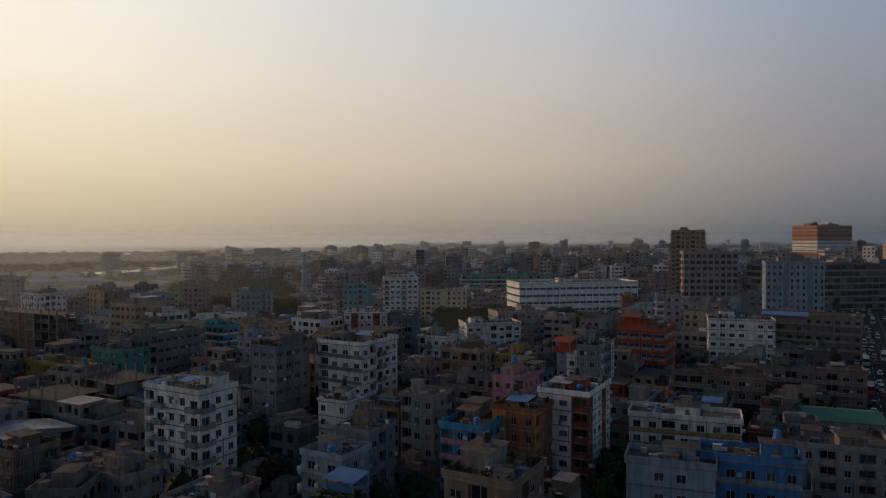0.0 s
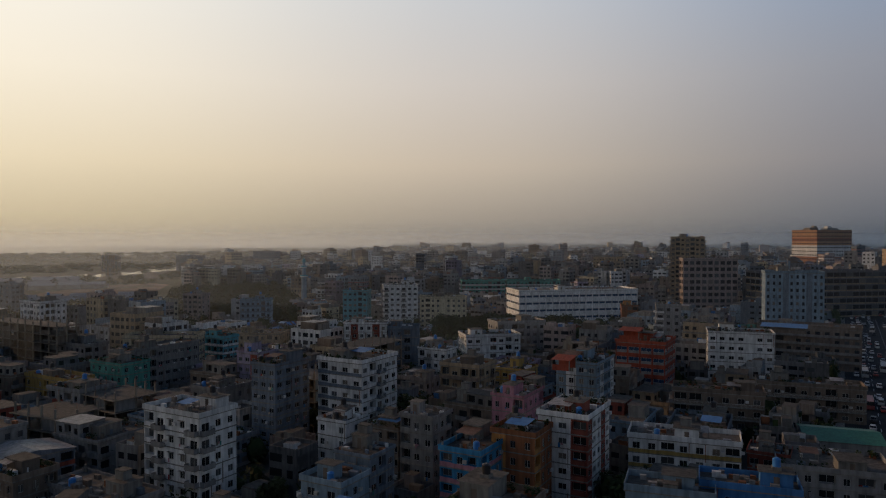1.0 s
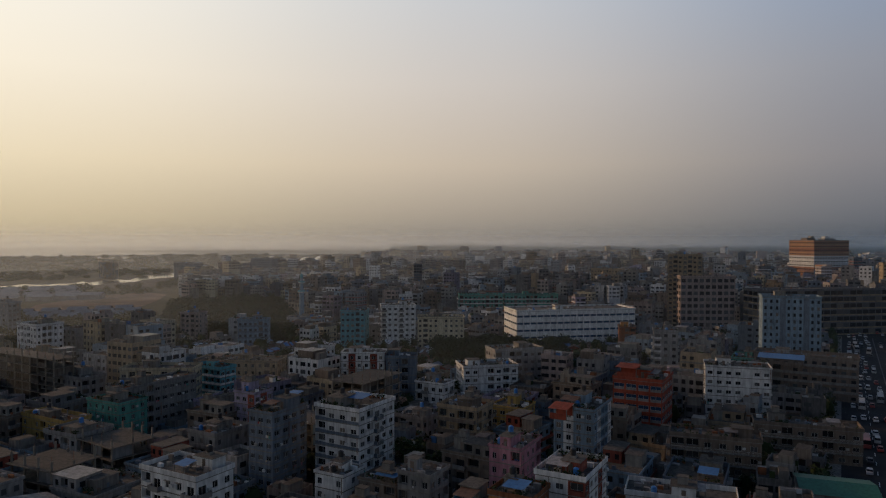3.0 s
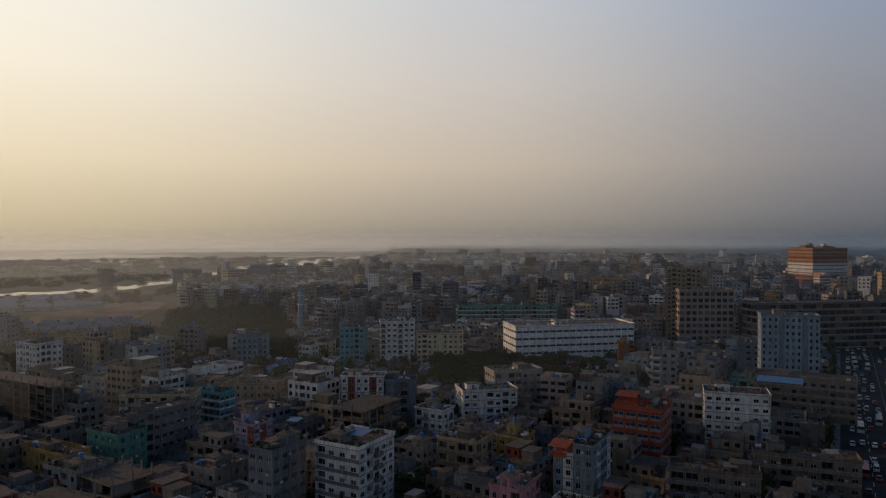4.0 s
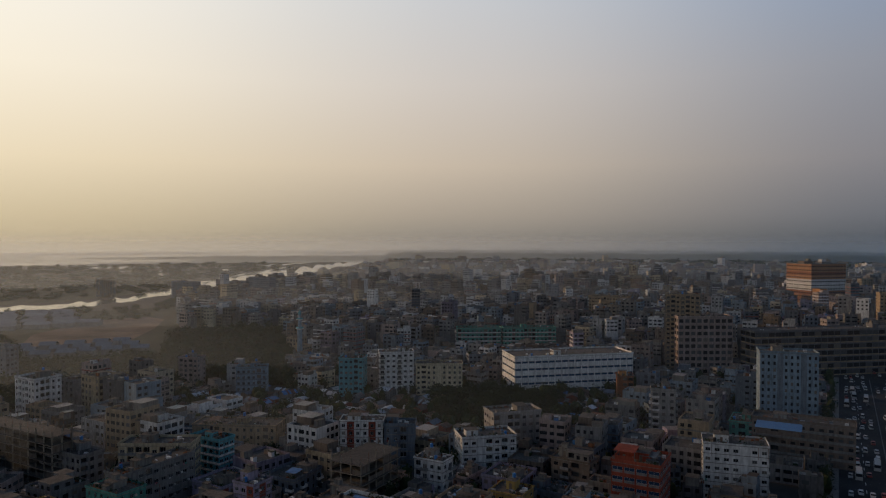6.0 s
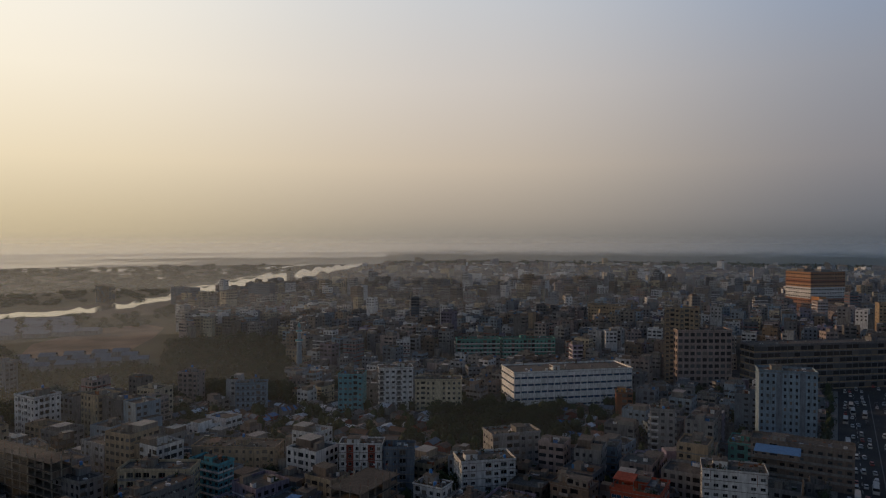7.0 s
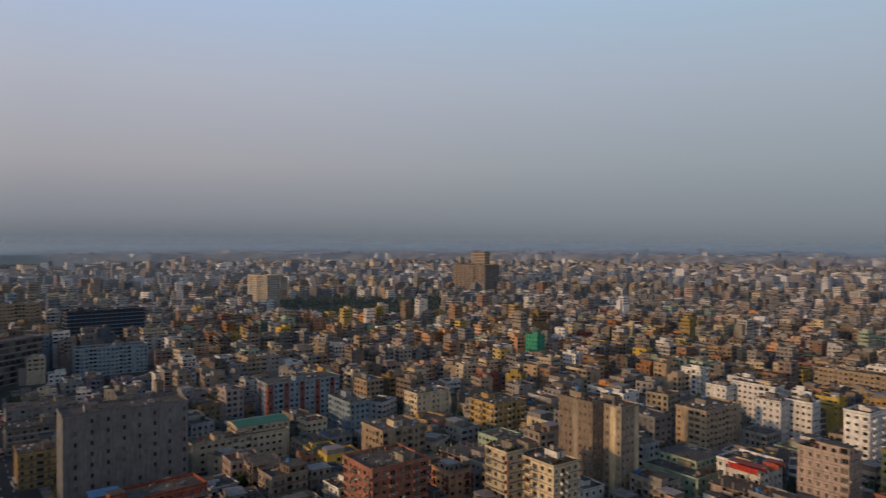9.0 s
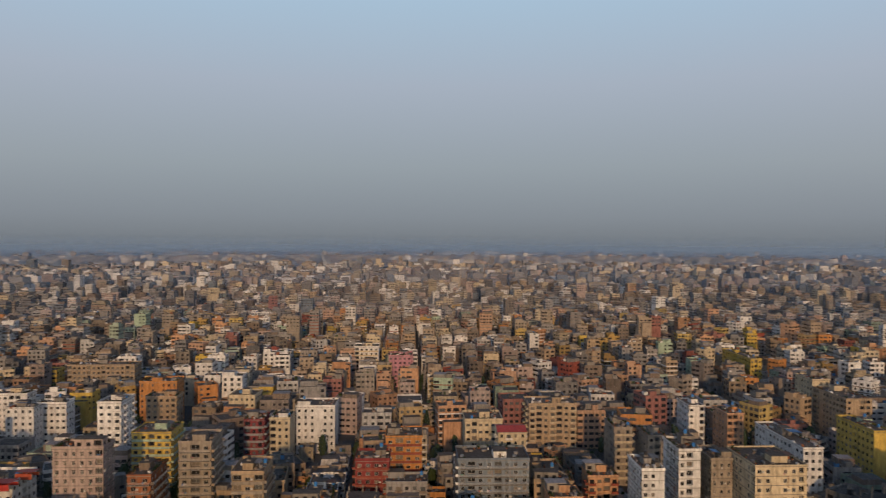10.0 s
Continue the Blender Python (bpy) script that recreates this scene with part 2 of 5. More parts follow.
def facade(s, side, n, fh, wall, accent, mode, rng, wide=1.0, base=0.0):
    """One outer wall with real recesses; returns the openings (x, y, z, width, height) and the balcony bays."""
    (px, py), (ax, ay), (ox, oy), L, yaw = side
    pitch = {"grid": 4.4, "deck": 5.0, "tower": 2.6, "slab": 2.9, "strips": 4.2, "balcony": 3.3, "gallery": 3.5}.get(mode, 3.1)
    bays = max(1, round(L / pitch))
    b = L / bays
    ww = {"grid": b * 0.7, "deck": b * 0.94, "strips": b * 0.86, "tower": min(1.1, b * 0.45), "slab": 1.0}.get(mode, min(1.7, b * 0.48 * wide))
    wh = {"grid": fh - 1.9, "deck": fh - 1.6, "tower": 1.6, "slab": 1.7}.get(mode, 1.4 if wide < 1.1 else 1.25)
    wins, bals = [], []
    R = 0.17

    def P(u, z, inn=0.0):
        return (px + ax * u - ox * inn, py + ay * u - oy * inn, z + base)

    phase = rng.randrange(3)
    for k in range(bays):
        blank = (mode == "slab" and k % 2 == 0) or (mode == "tower" and k % 4 == 3) or (mode == "plain" and bays > 2 and rng.random() < 0.10)
        bal = mode == "balcony" and (k + phase) % 3 == 0
        deep = mode in ("plain", "bands", "balcony", "bays", "gallery") and not bal and not blank and bays > 2 and rng.random() < 0.2
        colour = accent if (mode == "bays" and (k + phase) % 3 == 0) or (mode == "tower" and k % 4 == 3) else wall
        u0, u1 = k * b, (k + 1) * b
        if blank:
            s.quad(P(u0, 0), P(u1, 0), P(u1, n * fh), P(u0, n * fh), colour)
            continue
        w2, h2, sill = (b * 0.62, 2.1, 0.02) if bal else (b * 0.84, fh - 1.3, 0.95) if deep else (ww, wh, 0.85)
        rec = 1.0 if deep else R
        a0, a1 = (u0 + u1 - w2) / 2, (u0 + u1 + w2) / 2
        for e0, e1 in ((u0, a0), (a1, u1)):
            if mode == "bands":
                for i in range(n):
                    s.quad(P(e0, i * fh), P(e1, i * fh), P(e1, i * fh + sill), P(e0, i * fh + sill), accent)
                    s.quad(P(e0, i * fh + sill), P(e1, i * fh + sill), P(e1, (i + 1) * fh), P(e0, (i + 1) * fh), colour)
            else:
                s.quad(P(e0, 0), P(e1, 0), P(e1, n * fh), P(e0, n * fh), colour)
        for i in range(n):
            z0, z1, z2, z3 = i * fh, i * fh + sill, i * fh + sill + h2, (i + 1) * fh
            low = accent if mode in ("bands", "strips", "deck") else colour
            s.quad(P(a0, z0), P(a1, z0), P(a1, z1), P(a0, z1), low)
            s.quad(P(a0, z2), P(a1, z2), P(a1, z3), P(a0, z3), colour)
            for (ua, za), (ub, zb) in (((a0, z1), (a1, z1)), ((a1, z1), (a1, z2)), ((a1, z2), (a0, z2)), ((a0, z2), (a0, z1))):
                s.quad(P(ua, za), P(ub, zb), P(ub, zb, rec), P(ua, za, rec), colour)
            c = P((a0 + a1) / 2, (z1 + z2) / 2, rec)
            wins.append((*c, w2, h2, yaw))
            if bal and i > 0:
                bals.append((*P((u0 + u1) / 2, z0), b * 0.92, yaw))
    if mode == "gallery":
        for i in range(1, n):
            bals.append((*P(L / 2, i * fh), L * 0.98, yaw))
    return wins, bals


def water_tank(thing, x, y, z, rng):
    s = Shell()
    kind = rng.randrange(3)
    if kind == 0:
        s.box(x - 1.1, y - 0.9, z, x + 1.1, y + 0.9, z + 1.5, SLAB)
        s.box(x - 1.2, y - 1.0, z + 1.5, x + 1.2, y + 1.0, z + 1.62, ROOF)
    else:
        mat = TANK_BLACK if kind == 1 else TANK_BLUE
        s.box(x - 0.7, y - 0.7, z, x + 0.7, y + 0.7, z + 0.5, SLAB)
        s.drum(x, y, z + 0.5, z + 1.7, 0.62, mat)
        s.drum(x, y, z + 1.7, z + 1.95, 0.62, mat, r2=0.25)
    return part("water_tank", s, thing)


def leaves(s, x, y, z, rx, rz, count, size, rng, mat):
    """Loose leaf sprays in an uneven clump."""
    for _ in range(count):
        th, ph, q = rng.uniform(0, 6.283), math.acos(rng.uniform(-1, 1)), rng.uniform(0.45, 1.0) ** 0.6
        c = Vector((x + rx * q * math.sin(ph) * math.cos(th), y + rx * q * math.sin(ph) * math.sin(th), z + rz * q * math.cos(ph)))
        t1 = Vector((rng.uniform(-1, 1), rng.uniform(-1, 1), rng.uniform(-0.6, 0.6))).normalized()
        t2 = t1.cross(Vector((rng.uniform(-1, 1), rng.uniform(-1, 1), 1))).normalized()
        g = size * rng.uniform(0.6, 1.4)
        s.quad(tuple(c - t1 * g), tuple(c - t2 * g * 0.55), tuple(c + t1 * g), tuple(c + t2 * g * 0.55), mat)


def roof_top(thing, w, d, h, rng, wall, accent, roof=None, full=True, stubs=True):
    """Roof slab, parapet, stair house, tanks, pots and clutter."""
    s = Shell()
    if roof in SHEET:
        mat, rise = SHEET[roof], 1.6
        a, b = w / 2 + 0.4, d / 2 + 0.4
        s.quad((-a, -b, h + 0.3), (a, -b, h + 0.3), (a, 0, h + rise), (-a, 0, h + rise), mat)
        s.quad((a, b, h + 0.3), (-a, b, h + 0.3), (-a, 0, h + rise), (a, 0, h + rise), mat)
        s.quad((-a, b, h + 0.3), (-a, -b, h + 0.3), (-a, 0, h + rise), (-a, 0, h + rise + 0.001), wall)
        s.quad((a, -b, h + 0.3), (a, b, h + 0.3), (a, 0, h + rise + 0.001), (a, 0, h + rise), wall)
        s.box(-w / 2, -d / 2, h, w / 2, d / 2, h + 0.28, SLAB)
        part("roof", s, thing, label=f"pitched {roof} metal sheet roof")
        return
    o = 0.25
    s.box(-w / 2 - o, -d / 2 - o, h, w / 2 + o, d / 2 + o, h + 0.18, SLAB, top=ROOF)
    part("roof", s, thing, label="stained flat concrete roof")
    s = Shell()
    t, ph, z = 0.14, rng.choice((0.6, 0.95, 1.05)), h + 0.18
    s.box(-w / 2 - o, -d / 2 - o, z, w / 2 + o, -d / 2 - o + t, z + ph, wall)
    s.box(-w / 2 - o, d / 2 + o - t, z, w / 2 + o, d / 2 + o, z + ph, wall)
    s.box(-w / 2 - o, -d / 2 - o + t, z, -w / 2 - o + t, d / 2 + o - t, z + ph, wall)
    s.box(w / 2 + o - t, -d / 2 - o + t, z, w / 2 + o, d / 2 + o - t, z + ph, wall)
    part("parapet", s, thing)
    # stair house
    a, b = min(2.4, w * rng.uniform(0.13, 0.24)), min(3.0, d * rng.uniform(0.14, 0.28))
    cx, cy = rng.uniform(-0.3, 0.3) * w, rng.uniform(-0.3, 0.32) * d
    s = Shell()
    top = z + rng.uniform(2.2, 3.0)
    s.box(cx - a, cy - b, z, cx + a, cy + b, top, rng.choice((wall, wall, accent, SLAB)))
    s.box(cx - a - 0.3, cy - b - 0.3, top, cx + a + 0.3, cy + b + 0.3, top + 0.14, SLAB, top=ROOF)
    s.box(cx - 0.45, cy - b - 0.03, z, cx + 0.45, cy - b + 0.02, z + 2.0, PAINT["umber"])
    part("stair_house", s, thing)
    if rng.random() < 0.65:
        water_tank(thing, cx + rng.uniform(-0.5, 0.5), cy, top + 0.14, rng)
    if full:
        if rng.random() < 0.7:
            water_tank(thing, rng.uniform(-w * 0.38, w * 0.38), -d * 0.36, z, rng)
        s = Shell()          # bits and pieces lying on the roof
        for _ in range(rng.randrange(12, 28)):
            x, y = rng.uniform(-w * 0.44, w * 0.44), rng.uniform(-d * 0.44, d * 0.44)
            g = rng.uniform(0.15, 0.9)
            s.box(x - g, y - g * 0.6, z, x + g, y + g * 0.6, z + rng.uniform(0.2, 1.2), rng.choice((SLAB, PAINT["rust"], PAINT["umber"], SHEET["tin"], PAINT["grey"], PAINT["white"], PAINT["slate"])))
        if rng.random() < 0.35:
            x, y, g = rng.uniform(-w * 0.25, w * 0.25), rng.uniform(-d * 0.3, 0), rng.uniform(1.5, 2.8)
            mat = rng.choice((SHEET["tin"], SHEET["rust"], SHEET["tin"], SHEET["blue"]))
            s.quad((x - g, y - g, z + 2.0), (x + g, y - g, z + 2.0), (x + g, y + g, z + 2.4), (x - g, y + g, z + 2.4), mat)
            for sx in (-1, 1):
                for sy in (-1, 1):
                    s.box(x + sx * (g - 0.2) - 0.06, y + sy * (g - 0.2) - 0.06, z, x + sx * (g - 0.2) + 0.06, y + sy * (g - 0.2) + 0.06, z + 2.1, SLAB)
        tagged(part("roof_clutter", s, thing), kind="stuff")
        if rng.random() < 0.7:
            s = Shell()
            for _ in range(rng.randrange(8, 24)):
                x, y = rng.uniform(-w * 0.46, w * 0.46), rng.choice((-1, 1)) * d * rng.uniform(0.38, 0.46)
                leaves(s, x, y, z + rng.uniform(0.6, 1.1), 0.6, 0.6, 14, 0.32, rng, LEAF[0])
                s.box(x - 0.25, y - 0.25, z, x + 0.25, y + 0.25, z + 0.4, PAINT["rust"])
            tagged(part("roof_planting", s, thing), kind="stuff")
        if stubs and rng.random() < 0.4:     # columns left standing for the next storey
            for sx in (-1, 0, 1):
                for sy in (-1, 1):
                    s = Shell()
                    x, y = sx * (w / 2 - 0.4), sy * (d / 2 - 0.4)
                    s.box(x - 0.15, y - 0.15, z, x + 0.15, y + 0.15, z + 1.5, SLAB)
                    for k in (-0.08, 0.08):
                        s.box(x + k - 0.012, y + k - 0.012, z + 1.5, x + k + 0.012, y + k + 0.012, z + 2.4, PAINT["rust"])
                    part("column_stub", s, thing)


def extension(thing, w, d, h, n, fh, wall, accent, rng):
    """A later storey on part of the roof, or a lower wing at one side."""
    kind = rng.randrange(3)
    if kind < 2:
        a, b, z, m = w * rng.uniform(0.4, 0.62), d * rng.uniform(0.45, 0.7), h + 0.18, 1
        ox, oy = rng.choice((-1, 1)) * (w - a) / 2 * 0.92, rng.choice((-1, 1)) * (d - b) / 2 * 0.92
    else:
        m = max(1, n - rng.randrange(1, 3))
        a, b, z = w * rng.uniform(0.35, 0.5), d * rng.uniform(0.5, 0.8), 0.0
        ox, oy = rng.choice((-1, 1)) * (w + a) / 2, rng.uniform(-0.1, 0.1) * d
    colour = rng.choice((wall, wall, accent, SLAB))
    s, glass = Shell(), Shell()
    for side in sides_of(a, b):
        wins, _ = facade(s, side, m, fh, colour, colour, "plain", rng, 1.0, z)
        for wx, wy, wz, ww, wh, yaw in wins:
            mm = pose(wx, wy, wz, 0, 0, yaw)
            c = [tuple(mm @ Vector(p)) for p in ((-ww / 2, 0, -wh / 2), (ww / 2, 0, -wh / 2), (ww / 2, 0, wh / 2), (-ww / 2, 0, wh / 2))]
            glass.quad(*c, PANES[0])
    t = z + m * fh
    s.box(-a / 2 - 0.25, -b / 2 - 0.25, t, a / 2 + 0.25, b / 2 + 0.25, t + 0.16, SLAB, top=rng.choice((ROOF, ROOF, SHEET["tin"])))
    ob = part("upper_storey" if kind < 2 else "wing", s, thing, Matrix.Translation((ox, oy, 0)))
    tagged(part("glazing", glass, ob), kind="stuff")


LEDGES = {}


def ledge_ring(w, d, mat):
    s = Shell()
    o, ring = 0.1, []
    for e, z in ((0, -0.1), (o, -0.1), (o, 0.1), (0, 0.1)):
        ring.append([(-w / 2 - e, -d / 2 - e, z), (w / 2 + e, -d / 2 - e, z), (w / 2 + e, d / 2 + e, z), (-w / 2 - e, d / 2 + e, z)])
    s.v = [p for r in ring for p in r]
    s.slot(mat)
    for k in range(3):
        for i in range(4):
            j = (i + 1) % 4
            s.f.append((4 * k + i, 4 * k + j, 4 * k + 4 + j, 4 * k + 4 + i))
            s.m.append(0)
    return s.data("floor_ledge")


def house(x, y, w, d, h, rot, wall, accent, mode, balconies=False, roof=None, single=None, full=True, seed=None, extra=False, storey=3.2, name="apartment_building"):
    rng = random.Random(seed if seed is not None else int(x * 31 + y * 17 + w * 7))
    far = math.hypot(x, y)
    single = far < 300 if single is None else single
    n = max(1, round(h / storey))
    fh = h / n
    wm, am = PAINT[wall], PAINT[accent]
    if mode == "frame":
        thing = unfinished(w, d, n, fh, wm, rng)
    else:
        s = Shell()
        wins, bals = [], []
        wide = rng.choice((0.75, 0.9, 1.0, 1.15, 1.35))
        for k, side in enumerate(sides_of(w, d)):
            md = "balcony" if balconies and k in (1, 3) else "plain" if mode == "gallery" and k in (1, 2) else mode
            a, b = facade(s, side, n, fh, wm, am, md, rng, wide)
            wins.append(a)
            bals.append(b)
        thing = new(name, s.data(name))
        m = pose(x, y, 0, 0, 0, rot)
        rest, joined = Shell(), Shell()
        if full and mode not in ("slab", "tower"):
            ledge = LEDGES.setdefault((round(w, 1), round(d, 1), mode == "strips"), None) or ledge_ring(w, d, wm if mode == "strips" else SLAB)
            LEDGES[(round(w, 1), round(d, 1), mode == "strips")] = ledge
            for i in range(1, n if single else 0):
                part("floor_ledge", ledge, thing, Matrix.Translation((0, 0, i * fh)))
        for k, side in enumerate(sides_of(w, d)):
            nx, ny = (m.to_3x3() @ Vector((*side[2], 0))).xy
            seen = -(nx * x + ny * y) > 0
            pick = 1 if rng.random() < 0.3 else 0
            for wx, wy, wz, ww, wh, yaw in wins[k]:
                pane = rng.choice((0, 0, 0, 0, 1, 1, 2)) if mode != "strips" else 3
                shade = mode in ("plain", "bays", "balcony") and pick == 1 and wh < 2
                mm = pose(wx, wy, wz, 0, 0, yaw)
                if single and seen:
                    part("window", window_mesh(ww, wh, shade, pane), thing, mm)
                else:
                    c = [mm @ Vector(p) for p in ((-ww / 2, 0, -wh / 2), (ww / 2, 0, -wh / 2), (ww / 2, 0, wh / 2), (-ww / 2, 0, wh / 2))]
                    rest.quad(*[tuple(q) for q in c], PANES[pane])
            for bx, by, bz, bw, yaw in bals[k]:
                if single and seen:
                    part("balcony", balcony_mesh(bw, am, int(x) % 2 == 0), thing, pose(bx, by, bz, 0, 0, yaw))
                else:
                    joined.merge(balcony_shell(bw, am, False), pose(bx, by, bz, 0, 0, yaw))
        if single and mode not in ("slab", "tower", "strips"):
            bits = Shell()
            for k, side in enumerate(sides_of(w, d)):
                nx, ny = (m.to_3x3() @ Vector((*side[2], 0))).xy
                if -(nx * x + ny * y) <= 0:
                    continue
                for wx, wy, wz, ww, wh, yaw in wins[k]:
                    if rng.random() > 0.4:
                        continue
                    b, pick = Shell(), rng.random()
                    if pick < 0.35:          # air conditioner beside the window
                        b.box(ww / 2 + 0.15, -0.62, -0.3, ww / 2 + 0.95, -0.19, 0.3, rng.choice((FRAME, PAINT["white"])))
                    elif pick < 0.75:        # washing hung before it
                        for q in range(rng.randrange(1, 4)):
                            x0 = -ww / 2 + ww * q / 3
                            b.box(x0, -0.36, -wh / 2 - rng.uniform(0.1, 0.7), x0 + ww * 0.28, -0.33, -wh / 2 + 0.25, rng.choice(CLOTHS))
                    else:                    # rust and rain pipe
                        b.box(ww / 2 + 0.3, -0.29, -wh / 2 - fh * 0.5, ww / 2 + 0.42, -0.18, wh / 2 + fh * 0.4, rng.choice((PAINT["rust"], SLAB, PAINT["umber"])))
                    bits.merge(b, pose(wx, wy, wz, 0, 0, yaw))
            if bits.v:
                tagged(part("wall_clutter", bits, thing), kind="stuff")
        if joined.v:
            tagged(part("balcony_row", joined, thing), kind="stuff")
        if rest.v:
            tagged(part("glazing", rest, thing), kind="stuff")
        roof_top(thing, w, d, h, rng, wm, am, roof, full, single)
        if extra and roof is None:
            extension(thing, w, d, h, n, fh, wm, am, rng)
    thing.matrix_basis = pose(x, y, 0, 0, 0, rot)
    W = WORDS.get(wall, wall)
    A = WORDS.get(accent, accent)
    what = {"bands": f"with {A} bands under windows", "bays": f"with {A} vertical bays", "balcony": f"with {A} balconies", "gallery": f"with long {A} balconies on every floor", "strips": "with long ribbon windows",
            "frame": "unfinished, with open floors and bare columns", "slab": "with columns of small dark windows", "tower": "tall, with narrow windows", "grid": "with a grid of square openings", "deck": "with long open galleries on every floor", "hall": "hall with a sheet roof"}.get(mode, "with small dark windows")
    tagged(thing, f"{W} {n}-storey building {what}", "building", kind="")
    FOOT.append((x, y, w / 2 + 1.0, d / 2 + 1.0, radians(rot)))
    return thing


def unfinished(w, d, n, fh, wall, rng):
    thing = new("unfinished_building")
    s = Shell()
    s.box(-w / 2 - 0.7, -d / 2 - 0.7, -0.22, w / 2 + 0.7, d / 2 + 0.7, 0.0, PAINT["concrete"], top=ROOF)
    me = s.data("floor_slab")
    for i in range(1, n + 1):
        part("floor_slab", me, thing, Matrix.Translation((0, 0, i * fh)))
    nx, ny = max(2, round(w / 5)), max(2, round(d / 5))
    for a in range(nx + 1):
        for b in range(ny + 1):
            if 0 < a < nx and 0 < b < ny:
                continue
            c = Shell()
            x, y = -w / 2 + 0.25 + a * (w - 0.5) / nx, -d / 2 + 0.25 + b * (d - 0.5) / ny
            c.box(x - 0.21, y - 0.21, 0, x + 0.21, y + 0.21, n * fh + rng.uniform(0.8, 2.6), PAINT["concrete"])
            for k in (-0.1, 0.1):
                c.box(x + k - 0.015, y - 0.015, n * fh + 0.8, x + k + 0.015, y + 0.015, n * fh + 3.2, PAINT["rust"])
            part("column", c, thing)
    walls = Shell()
    for i in range(n):
        for a in range(nx):
            for sy in (-1, 1):
                if rng.random() < 0.55:
                    x0, x1 = -w / 2 + 0.5 + a * (w - 0.5) / nx, -w / 2 + (a + 1) * (w - 0.5) / nx
                    y = sy * (d / 2 - 0.3)
                    walls.box(x0, y - 0.06, i * fh, x1, y + 0.06, i * fh + rng.choice((0.9, fh - 0.2, 1.4)), wall)
        for b in range(ny):
            for sx in (-1, 1):
                if rng.random() < 0.55:
                    y0, y1 = -d / 2 + 0.5 + b * (d - 0.5) / ny, -d / 2 + (b + 1) * (d - 0.5) / ny
                    x = sx * (w / 2 - 0.3)
                    walls.box(x - 0.06, y0, i * fh, x + 0.06, y1, i * fh + rng.choice((0.9, fh - 0.2, 1.4)), wall)
        walls.box(-w * 0.2, -d * 0.2, i * fh, w * 0.2, d * 0.2, (i + 1) * fh - 0.25, PAINT["umber"])
    tagged(part("brick_infill", walls, thing), kind="stuff")
    return thing


# ---------------------------------------------------------------- ground, road, river
ROAD_YAW = radians(-29.8)
U, V = Vector((math.cos(ROAD_YAW), math.sin(ROAD_YAW), 0)), Vector((-math.sin(ROAD_YAW), math.cos(ROAD_YAW), 0))
ROAD_X = 18.0      # the road's middle line, measured along U


def sheet(name, outline, z, mat, label, category):
    s = Shell()
    n = len(outline)
    s.v = [(p[0], p[1], z) for p in outline]
    s.f, s.m, s.mats = [tuple(range(n))], [0], [mat]
    ob = new(name, s.data(name))
    return tagged(ob, label, category, kind="structure")


def ground_material(name, dark, light, scale):
    m = bpy.data.materials.new(name)
    m.use_nodes = True
    nt = m.node_tree
    N, K = nt.nodes.new, nt.links.new
    bsdf = nt.nodes["Principled BSDF"]
    geo = N("ShaderNodeNewGeometry")
    a, b = N("ShaderNodeTexNoise"), N("ShaderNodeTexNoise")
    a.inputs["Scale"].default_value, a.inputs["Detail"].default_value = scale, 6
    b.inputs["Scale"].default_value, b.inputs["Detail"].default_value = scale * 23, 4
    for q in (a, b):
        K(geo.outputs["Position"], q.inputs[0])
    mix = N("ShaderNodeMath")
    mix.operation = "MULTIPLY_ADD"
    K(b.outputs[0], mix.inputs[0])
    mix.inputs[1].default_value = 0.35
    K(a.outputs[0], mix.inputs[2])
    r = N("ShaderNodeValToRGB")
    r.color_ramp.elements[0].position, r.color_ramp.elements[0].color = 0.45, (*dark, 1)
    r.color_ramp.elements[1].position, r.color_ramp.elements[1].color = 0.85, (*light, 1)
    K(mix.outputs[0], r.inputs[0])
    K(r.outputs[0], bsdf.inputs["Base Color"])
    bsdf.inputs["Roughness"].default_value = 0.95
    bsdf.inputs["Specular IOR Level"].default_value = 0.2
    return m


disc = [(4900 * math.cos(2 * math.pi * k / 96), 4900 * math.sin(2 * math.pi * k / 96)) for k in range(96)]
sheet("ground", disc, 0.0, ground_material("dusty_ground", (0.03, 0.03, 0.027), (0.085, 0.08, 0.072), 0.006), "dusty brown city ground reaching to the horizon", "ground")


def at(u, v):
    p = U * u + V * v
    return (p.x, p.y)


asphalt = ground_material("asphalt", (0.022, 0.022, 0.024), (0.046, 0.045, 0.043), 0.08)
RW = 17.5
sheet("road", [at(ROAD_X - RW, -60), at(ROAD_X + RW, -60), at(ROAD_X + RW, 545), at(ROAD_X - RW, 545)], 0.03, asphalt, "wide grey asphalt avenue crowded with traffic", "road")
sheet("road_cross", [at(ROAD_X - RW - 90, 545), at(ROAD_X + 250, 545), at(ROAD_X + 250, 572), at(ROAD_X - RW - 90, 572)], 0.03, asphalt, "grey asphalt cross street at the end of the avenue", "road")
s = Shell()
for k in range(60):
    p = k * 10.0 - 50
    if p < 535:
        for off in (-8.5, 8.5):
            c = [at(ROAD_X + off - 0.1, p), at(ROAD_X + off + 0.1, p), at(ROAD_X + off + 0.1, p + 4), at(ROAD_X + off - 0.1, p + 4)]
            s.quad(*[(*q, 0.036) for q in c], PAINT["white"])
tagged(new("lane_markings", s.data("lane_markings")), "worn white dashed lane lines on the avenue", "road marking", kind="structure")
s = Shell()
s.box(-0.2, -60, 0.03, 0.2, 540, 0.25, PAINT["ash"])
ob = new("median", s.data("median"))
ob.matrix_basis = Matrix.Translation(U * ROAD_X) @ Matrix.Rotation(ROAD_YAW, 4, "Z")
